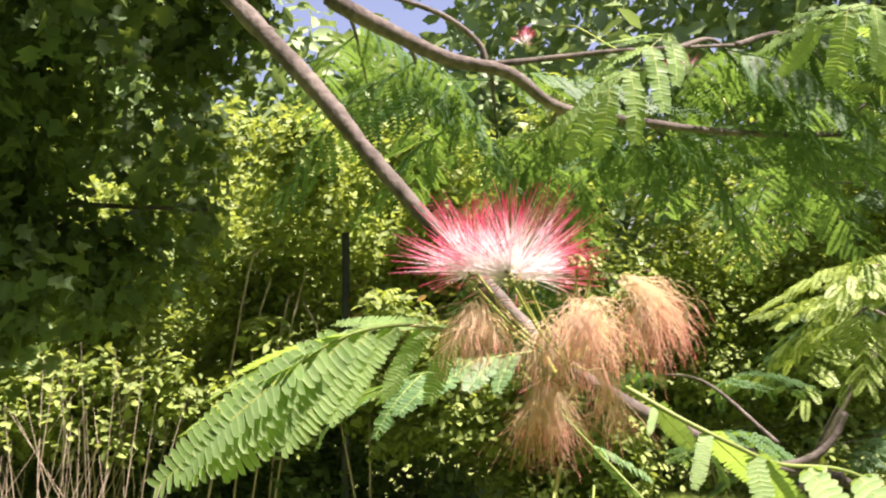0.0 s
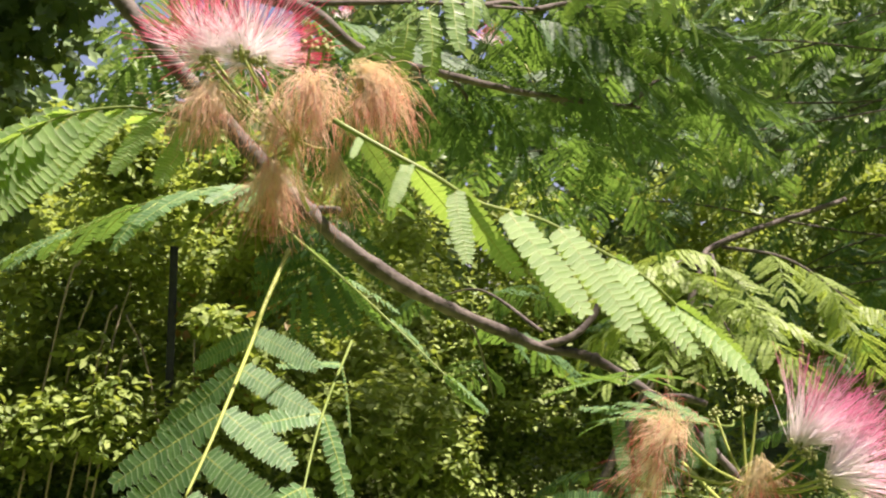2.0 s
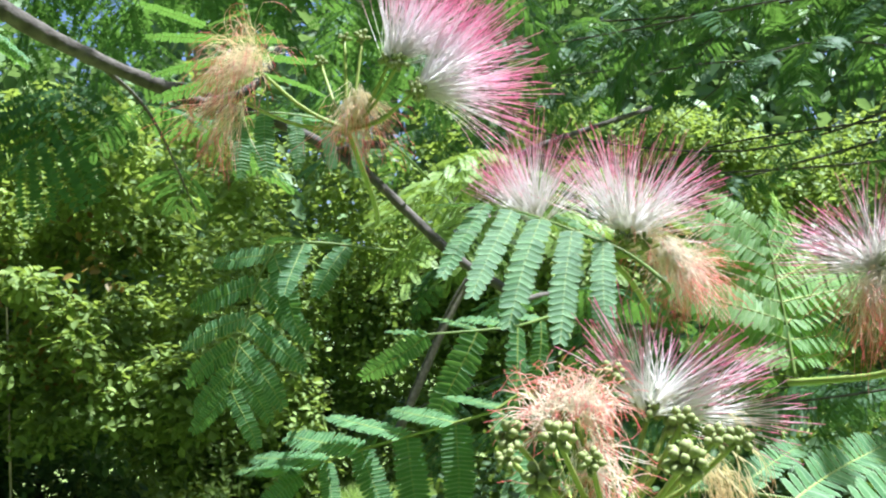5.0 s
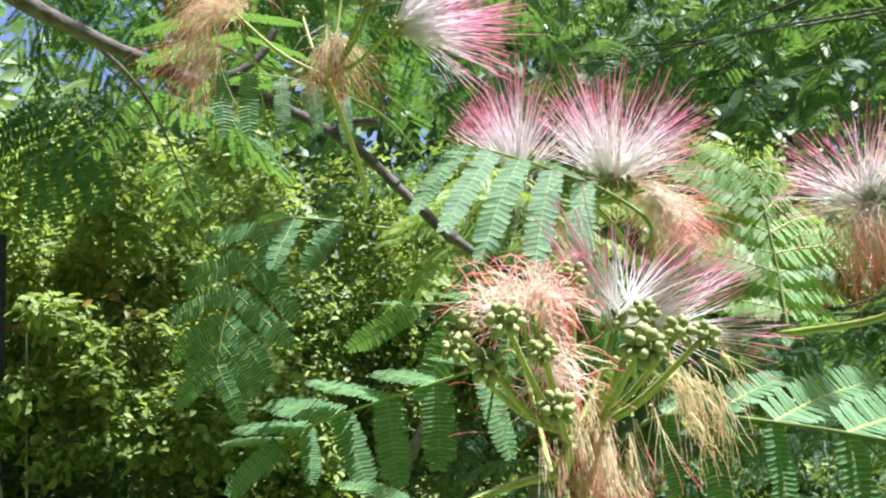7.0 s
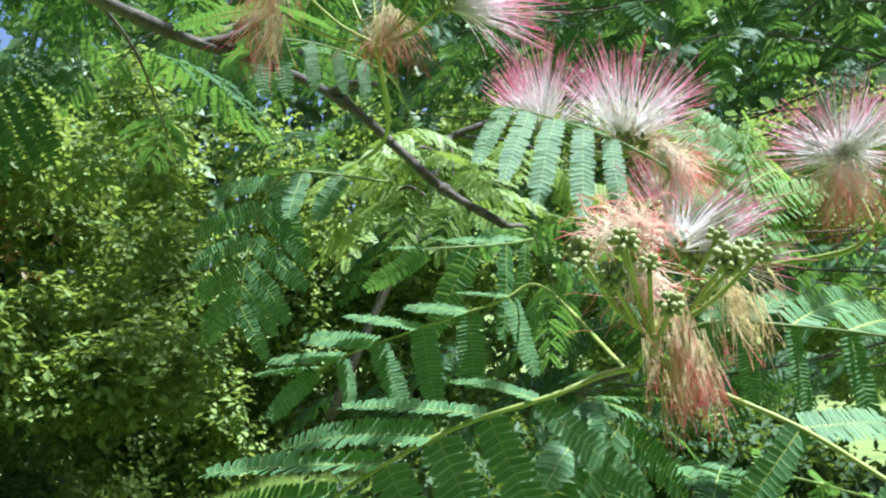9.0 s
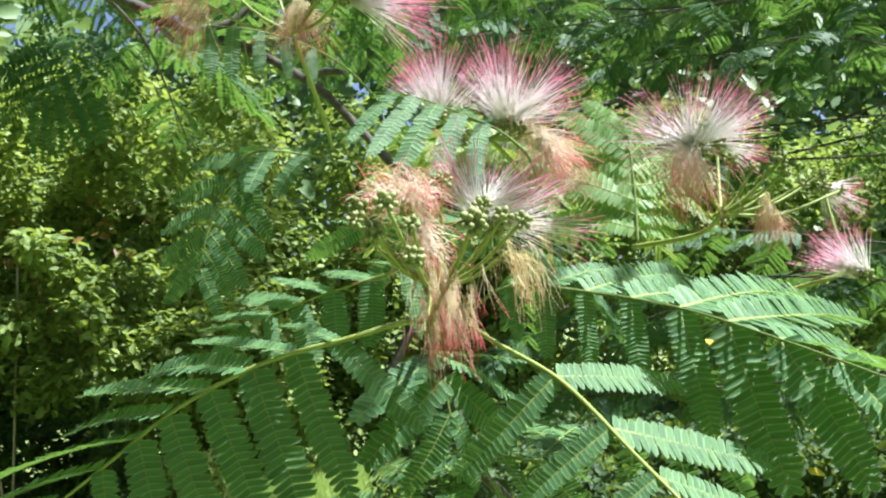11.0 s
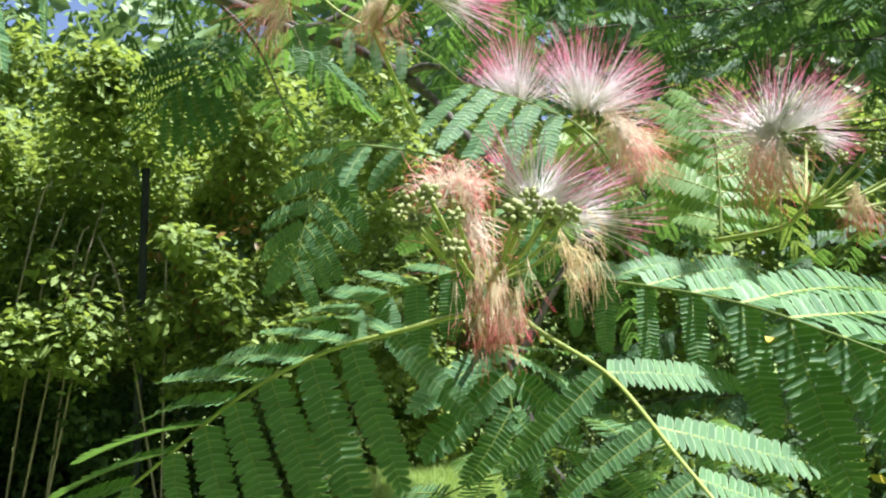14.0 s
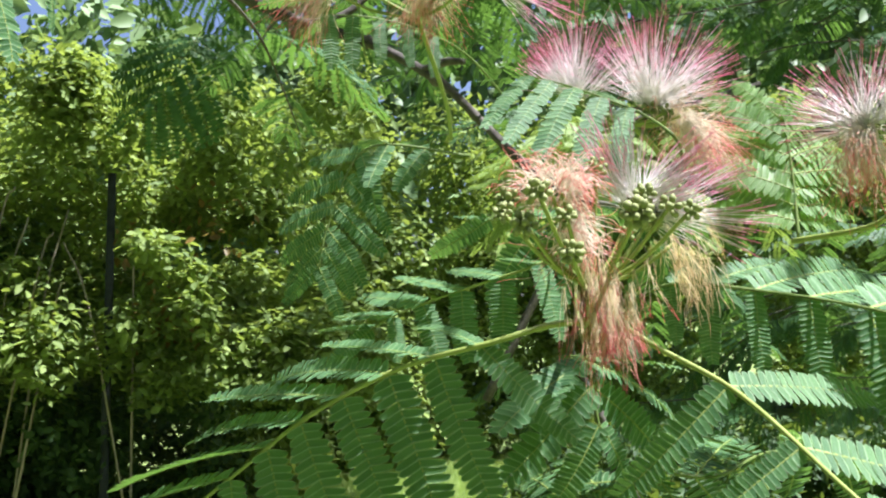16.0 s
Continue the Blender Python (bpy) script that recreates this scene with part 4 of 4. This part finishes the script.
# the two broad leaves in the foreground
fanned_leaf([(0.428, 0.316, 1.280), (0.414, 0.315, 1.278), (0.397, 0.315, 1.273), (0.369, 0.328, 1.264), (0.340, 0.343, 1.247), (0.316, 0.358, 1.226), (0.280, 0.385, 1.194)], 9, (0.36, 1.0),
    ([reach((0.382, 0.32, 1.269), (0.411, 0.307, 1.239)), reach((0.37, 0.326, 1.264), (0.387, 0.312, 1.208)), reach((0.355, 0.332, 1.255), (0.377, 0.319, 1.198)), reach((0.34, 0.341, 1.247), (0.36, 0.33, 1.189)), reach((0.325, 0.35, 1.236), (0.34, 0.342, 1.18)), reach((0.308, 0.361, 1.223), (0.315, 0.356, 1.172)), reach((0.293, 0.372, 1.207), (0.289, 0.371, 1.164)), reach((0.28, 0.383, 1.194), (0.269, 0.384, 1.156))], (-0.2, -1.0, 0.15)),
    ([reach((0.382, 0.32, 1.269), (0.364, 0.353, 1.28)), reach((0.37, 0.326, 1.264), (0.328, 0.369, 1.269)), reach((0.355, 0.332, 1.255), (0.304, 0.384, 1.254)), reach((0.34, 0.341, 1.247), (0.29, 0.391, 1.242)), reach((0.325, 0.35, 1.236), (0.247, 0.414, 1.218)), reach((0.308, 0.361, 1.223), (0.241, 0.421, 1.201)), reach((0.28, 0.383, 1.194), (0.227, 0.424, 1.171))], (-0.15, -0.45, 0.9)), DEEP, seed=4, thick=0.0012, arch=0.35, slim=0.84, long=True)
fanned_leaf([(0.430, 0.314, 1.285), (0.444, 0.301, 1.273), (0.461, 0.278, 1.260), (0.468, 0.237, 1.241), (0.472, 0.217, 1.231), (0.480, 0.201, 1.217)], 5, (0.38, 0.95),
    ([reach((0.459, 0.282, 1.262), (0.51, 0.284, 1.26)), reach((0.465, 0.258, 1.25), (0.521, 0.255, 1.235)), reach((0.468, 0.236, 1.241), (0.505, 0.232, 1.227)), reach((0.471, 0.222, 1.233), (0.5, 0.216, 1.218))], (0.1, -0.6, 0.8)),
    ([reach((0.459, 0.28, 1.261), (0.424, 0.278, 1.229)), reach((0.468, 0.237, 1.241), (0.441, 0.235, 1.224)), reach((0.471, 0.22, 1.232), (0.45, 0.218, 1.216))], (-0.2, -0.9, 0.4)), DEEP, seed=5, thick=0.001, arch=0.45, slim=1.0, long=True)
broad = fanned_leaf([(0.443, 0.326, 1.283), (0.459, 0.323, 1.292), (0.483, 0.309, 1.290), (0.506, 0.280, 1.284), (0.524, 0.248, 1.274), (0.540, 0.210, 1.262)], 9, (0.2, 0.98),
    ([reach((0.461, 0.32, 1.291), (0.462, 0.318, 1.271)), reach((0.47, 0.317, 1.29), (0.47, 0.314, 1.264)), reach((0.484, 0.309, 1.289), (0.485, 0.302, 1.261)), reach((0.496, 0.295, 1.288), (0.499, 0.286, 1.257)), reach((0.506, 0.281, 1.284), (0.514, 0.268, 1.239)), reach((0.515, 0.264, 1.278), (0.53, 0.244, 1.222)), reach((0.524, 0.248, 1.274), (0.547, 0.226, 1.231)), reach((0.533, 0.229, 1.268), (0.558, 0.207, 1.231)), reach((0.54, 0.21, 1.262), (0.564, 0.188, 1.231))], (-0.1, -0.95, 0.3)),
    ([reach((0.47, 0.317, 1.29), (0.494, 0.332, 1.301)), reach((0.484, 0.309, 1.289), (0.525, 0.327, 1.304)), reach((0.496, 0.295, 1.288), (0.566, 0.321, 1.305)), reach((0.506, 0.281, 1.284), (0.589, 0.312, 1.3)), reach((0.515, 0.264, 1.278), (0.606, 0.295, 1.283)), reach((0.524, 0.248, 1.274), (0.615, 0.279, 1.267)), reach((0.533, 0.229, 1.268), (0.621, 0.259, 1.249))], (0.0, -0.5, 0.87)), DEEP, seed=6, thick=0.0008, arch=0.5, slim=1.05, long=True, bright=False)
for at, r in (((0.507, 0.267, 1.273), 0.006), ((0.529, 0.245, 1.234), 0.006)):
    spot = part_of("yellowed_leaflet", mesh("leaflet", *leaflet(Vector(at), Vector((0.9, 0.1, -0.1)), Vector((0.1, -0.6, 0.8)).cross(Vector((0.9, 0.1, -0.1))).normalized(), Vector((0.1, -0.6, 0.8)), r * 1.3, r * 0.55)), M_LEAF_YELLOW)
    spot.parent = broad
compound_leaf([(0.437, 0.370, 1.266), (0.441, 0.358, 1.263), (0.443, 0.348, 1.241)], (0.1, -0.7, 0.6), 4, 0.045, DEEP, angle=60, fold=(10, 10), seed=19)
compound_leaf([(0.548, 0.399, 1.315), (0.551, 0.408, 1.340), (0.552, 0.417, 1.369)], (0, -0.6, 0.8), 7, 0.045, "bright green feathered leaf beside the mauve flower", angle=70, fold=(10, 10), seed=20)
# shaded leaves low on the thin stem
compound_leaf([(0.460, 0.385, 1.225), (0.490, 0.362, 1.221), (0.537, 0.395, 1.225), (0.596, 0.396, 1.208)], (0, -0.9, 0.3), 7, 0.05, "shaded dark green feathered leaf low under the broad leaf", angle=62, fold=(55, 65), seed=31)
compound_leaf([(0.460, 0.385, 1.225), (0.459, 0.366, 1.219), (0.435, 0.380, 1.210), (0.405, 0.386, 1.193)], (0, -0.9, 0.3), 6, 0.045, "shaded dark green feathered leaf low under the bud cluster", angle=62, fold=(65, 55), seed=32)
# high and left
compound_leaf([(0.218, 1.337, 1.655), (0.203, 1.291, 1.603), (0.164, 1.280, 1.538)], (0, -0.8, 0.5), 8, 0.10, SHADE, angle=60, fold=(10, 10), coarse=True, seed=21)
compound_leaf([(0.374, 1.126, 1.879), (0.339, 1.021, 1.868), (0.291, 0.982, 1.819), (0.250, 0.972, 1.783)], (0, -0.3, 0.95), 6, 0.075, "pale sunlit feathered leaf on the upper branch", angle=48, fold=(45, 0), seed=23)
compound_leaf([(0.617, 1.261, 1.797), (0.600, 1.057, 1.875), (0.510, 0.925, 1.868), (0.450, 0.904, 1.842)], (0, -0.3, 0.95), 6, 0.075, "pale sunlit feathered leaf on the upper branch", angle=60, fold=(60, 0), seed=24)


# ---- the silk tree's further foliage ----
def far_leaf(seed):
    """One whole leaf, stalk and feathers in one coarse mesh of unit length, drooping."""
    rng = random.Random(seed)
    line = spline([(0, 0, 0), (0.5, 0, 0.02), (1, 0, -0.22)], 16)
    verts, faces = tube(line, 0.006, 0.003, 4)
    pairs = 9
    for i in range(pairs):
        u = 0.15 + 0.85 * i / (pairs - 1)
        at = line[min(15, int(u * 15))]
        for s in (1, -1):
            a = radians(62 - 35 * max(0, u - 0.6) / 0.4 + rng.uniform(-5, 5))
            b = radians(18 + rng.uniform(-8, 8))
            x = Vector((math.cos(a), s * math.sin(a) * math.cos(b), -math.sin(a) * math.sin(b))).normalized()
            z = Vector((0, s * math.sin(b), math.cos(b)))
            z = (z - x * z.dot(x)).normalized()
            y = z.cross(x)
            size = 0.34 * (0.75 + 0.35 * math.sin(math.pi * (0.1 + 0.85 * u))) * rng.uniform(0.9, 1.05)
            m = Matrix((x * size, y * size, z * size)).transposed()
            src = COARSE[rng.randrange(4)]
            k = len(verts)
            verts += [at + m @ q.co for q in src.vertices]
            faces += [tuple(j + k for j in p.vertices) for p in src.polygons]
    return mesh("leaf", verts, faces)


FAR_LEAVES = [far_leaf(i) for i in range(5)]
LIT_FAR_LEAVES = [far_leaf(10 + i) for i in range(3)]
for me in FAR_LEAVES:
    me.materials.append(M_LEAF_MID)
for me in LIT_FAR_LEAVES:
    me.materials.append(M_LEAF_FAR_LIT)


def leafy_branch(points, r, count, seed, label, size=(0.17, 0.27), first=0.3, steps=30, kinds=FAR_LEAVES):
    """A limb with drooping feathered leaves along its outer part."""
    rng = random.Random(seed)
    line = spline(points, steps)
    root = part_of("leafy_branch", mesh("limb", *tube(line, r, r * 0.3, 6, 0.08)), M_BARK)
    tagged(root, label, "branch", "leafy limbs of the silk tree")
    for i in range(count):
        u = first + (1 - first) * (i + 0.5) / count
        k = min(int(u * (steps - 1)), steps - 2)
        d = (line[k + 1] - line[k]).normalized()
        turn = math.atan2(d.y, d.x) + (1 if i % 2 else -1) * rng.uniform(0.5, 1.5) * (1 - 0.7 * (i == count - 1))
        ob = new("leaf", rng.choice(kinds))
        s = rng.uniform(*size)
        ob.parent = root
        ob.matrix_local = Matrix.LocRotScale(line[k], Euler((rng.gauss(0, 0.25), rng.uniform(-0.15, 0.65), turn)), (s, s, s))
    return root


branch("trunk", [(3.3, 1.0, GROUND - 0.1), (3.25, 1.1, 1.2), (3.15, 1.25, 2.4), (3.1, 1.3, 3.2)], 0.08, 0.05, "grey-brown second trunk of the silk tree", 16, 40)
rng = random.Random(21)
for i in range(40):
    # limbs of the third box are unseen, added to shade the middle leaves
    lo, hi = (((0.35, 2.2, 1.75), (1.8, 3.1, 2.5)), ((1.0, 2.5, 1.0), (2.6, 3.5, 1.6)), ((0.6, 0.8, 2.45), (1.3, 1.5, 2.8)), ((0.35, 2.2, 1.75), (1.8, 3.1, 2.5)), ((1.0, 2.5, 1.0), (2.6, 3.5, 1.6)))[i % 5]
    end = Vector([rng.uniform(p, q) for p, q in zip(lo, hi)])
    start = Vector((3.2, 1.15, min(3.1, max(0.9, end.z + rng.uniform(-0.1, 0.5)))))
    bend = lambda w: start.lerp(end, w) + Vector((rng.gauss(0, 0.06), rng.uniform(-0.12, 0.3), rng.uniform(-0.05, 0.25)))
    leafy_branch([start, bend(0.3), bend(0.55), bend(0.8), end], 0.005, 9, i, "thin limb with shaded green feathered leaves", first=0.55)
# unseen limbs added overhead to dapple the hedge and the ground before it
for i in range(15):
    end = Vector((rng.uniform(0.9, 1.9), rng.uniform(4.3, 6.0), rng.uniform(3.5, 3.9))) if i > 1 else Vector((rng.uniform(-0.1, 0.9), rng.uniform(4.1, 4.6), rng.uniform(3.5, 3.9)))
    start = Vector((3.13, 1.28, rng.uniform(2.7, 3.15)))
    bend = lambda w: start.lerp(end, w) + Vector((rng.gauss(0, 0.12), rng.gauss(0, 0.12), rng.uniform(0.1, 0.35)))
    leafy_branch([start, bend(0.3), bend(0.6), end], 0.016, 11, 200 + i, "unseen limb added overhead to cast shade, with feathered leaves", (0.3, 0.42), 0.5)
# two limbs and four leaves added out of view to cast shade below
branch("shade_limb", [(3.1, 1.3, 2.7), (1.9, 0.75, 2.35), (1.1, 0.42, 1.95), (0.74, 0.30, 1.71)], 0.008, 0.0015, "unseen thin limb added beside the flowers to carry shading leaves", 8, 40)
compound_leaf([(0.74, 0.30, 1.71), (0.65, 0.295, 1.70), (0.56, 0.30, 1.68), (0.47, 0.315, 1.66)], (0.35, -0.1, 0.93), 9, 0.045, DEEP, angle=62, seed=41)
compound_leaf([(0.98, 0.62, 1.86), (0.80, 0.60, 1.80), (0.64, 0.59, 1.78), (0.50, 0.60, 1.76)], (0.35, -0.1, 0.93), 9, 0.07, DEEP, angle=62, seed=42)
compound_leaf([(0.98, 0.62, 1.86), (0.85, 0.68, 1.84), (0.70, 0.70, 1.82), (0.54, 0.71, 1.79)], (0.35, -0.1, 0.93), 9, 0.06, DEEP, angle=62, seed=43)
compound_leaf([(0.98, 0.62, 1.86), (0.86, 0.625, 1.95), (0.66, 0.615, 1.95), (0.45, 0.62, 1.92)], (0.35, -0.1, 0.93), 9, 0.055, DEEP, angle=62, seed=44)
branch("shade_limb", [(3.1, 1.3, 2.8), (2.2, 0.95, 2.5), (1.4, 0.7, 2.1), (0.98, 0.62, 1.86)], 0.008, 0.0015, "unseen thin limb added above the flowers to carry shading leaves", 8, 40)
# unseen limbs added above and behind; they shade the ground before the hedge and hide part of the sky
for i in range(34):
    lo, hi = (((-1.5, 2.4, 3.2), (1.3, 3.4, 3.5)), ((-2.6, -1.6, 2.9), (-0.3, 1.9, 3.4)), ((-1.4, -2.2, 2.9), (0.9, -0.9, 3.4)), ((-2.2, 2.2, 3.1), (0.6, 3.3, 3.6)))[i % 4]
    end = Vector([rng.uniform(p, q) for p, q in zip(lo, hi)])
    start = Vector((-1.2, 0.8, 2.47))
    bend = lambda w: start.lerp(end, w) + Vector((rng.gauss(0, 0.08), rng.gauss(0, 0.08), rng.uniform(0.3, 0.5)))
    leafy_branch([start, bend(0.3), bend(0.6), end], 0.012, 12, 300 + i, "unseen limb added overhead to cast shade, with feathered leaves", (0.34, 0.48), 0.45)
for i, (p, q, n) in enumerate((((0.055, 1.044, 1.877), (0.083, 1.247, 1.817), 4), ((-0.012, 1.040, 1.914), (-0.001, 1.293, 1.875), 3), ((0.152, 1.057, 1.848), (0.171, 1.300, 1.799), 5), ((0.239, 1.081, 1.800), (0.231, 1.303, 1.754), 5),
                               ((0.327, 1.124, 1.794), (0.422, 1.358, 1.743), 6), ((0.460, 1.187, 1.789), (0.610, 1.413, 1.747), 6), ((0.373, 1.121, 1.878), (0.480, 1.205, 1.852), 5), ((0.446, 1.153, 1.888), (0.584, 1.207, 1.865), 5), ((0.599, 1.250, 1.795), (0.711, 1.312, 1.834), 5))):
    p, q = Vector(p), Vector(q)
    leafy_branch([p, p.lerp(q, 0.5) + Vector((0, 0, 0.03)), q], 0.004, n, 60 + i, "thin twig with shaded green feathered leaves", (0.15, 0.22), 0.3)
for i, (p, q, n) in enumerate((((1.027, 2.049, 1.643), (0.86, 1.907, 1.563), 5), ((0.981, 2.004, 1.538), (0.84, 1.910, 1.498), 4), ((1.028, 1.998, 1.665), (0.96, 1.805, 1.544), 4),
                               ((1.097, 2.096, 1.693), (1.315, 1.871, 1.536), 5), ((0.981, 2.004, 1.538), (0.999, 1.816, 1.486), 4))):
    p, q = Vector(p), Vector(q)
    leafy_branch([p, p.lerp(q, 0.5) + Vector((0, 0, 0.04)), q], 0.005, n, 80 + i, "twig with pale yellow-green sunlit feathered leaves", (0.17, 0.23), 0.3, kinds=LIT_FAR_LEAVES)
for i, (p, q, n) in enumerate((((0.280, 0.686, 1.505), (0.343, 0.857, 1.432), 2), ((0.355, 0.728, 1.491), (0.297, 0.941, 1.521), 2), ((0.515, 0.602, 1.351), (0.614, 0.729, 1.312), 4))):
    p, q = Vector(p), Vector(q)
    leafy_branch([p, p.lerp(q, 0.5) + Vector((0, 0, 0.02)), q], 0.0018, n, 100 + i, "thin twig with dark shaded feathered leaves", (0.085, 0.12), 0.25)
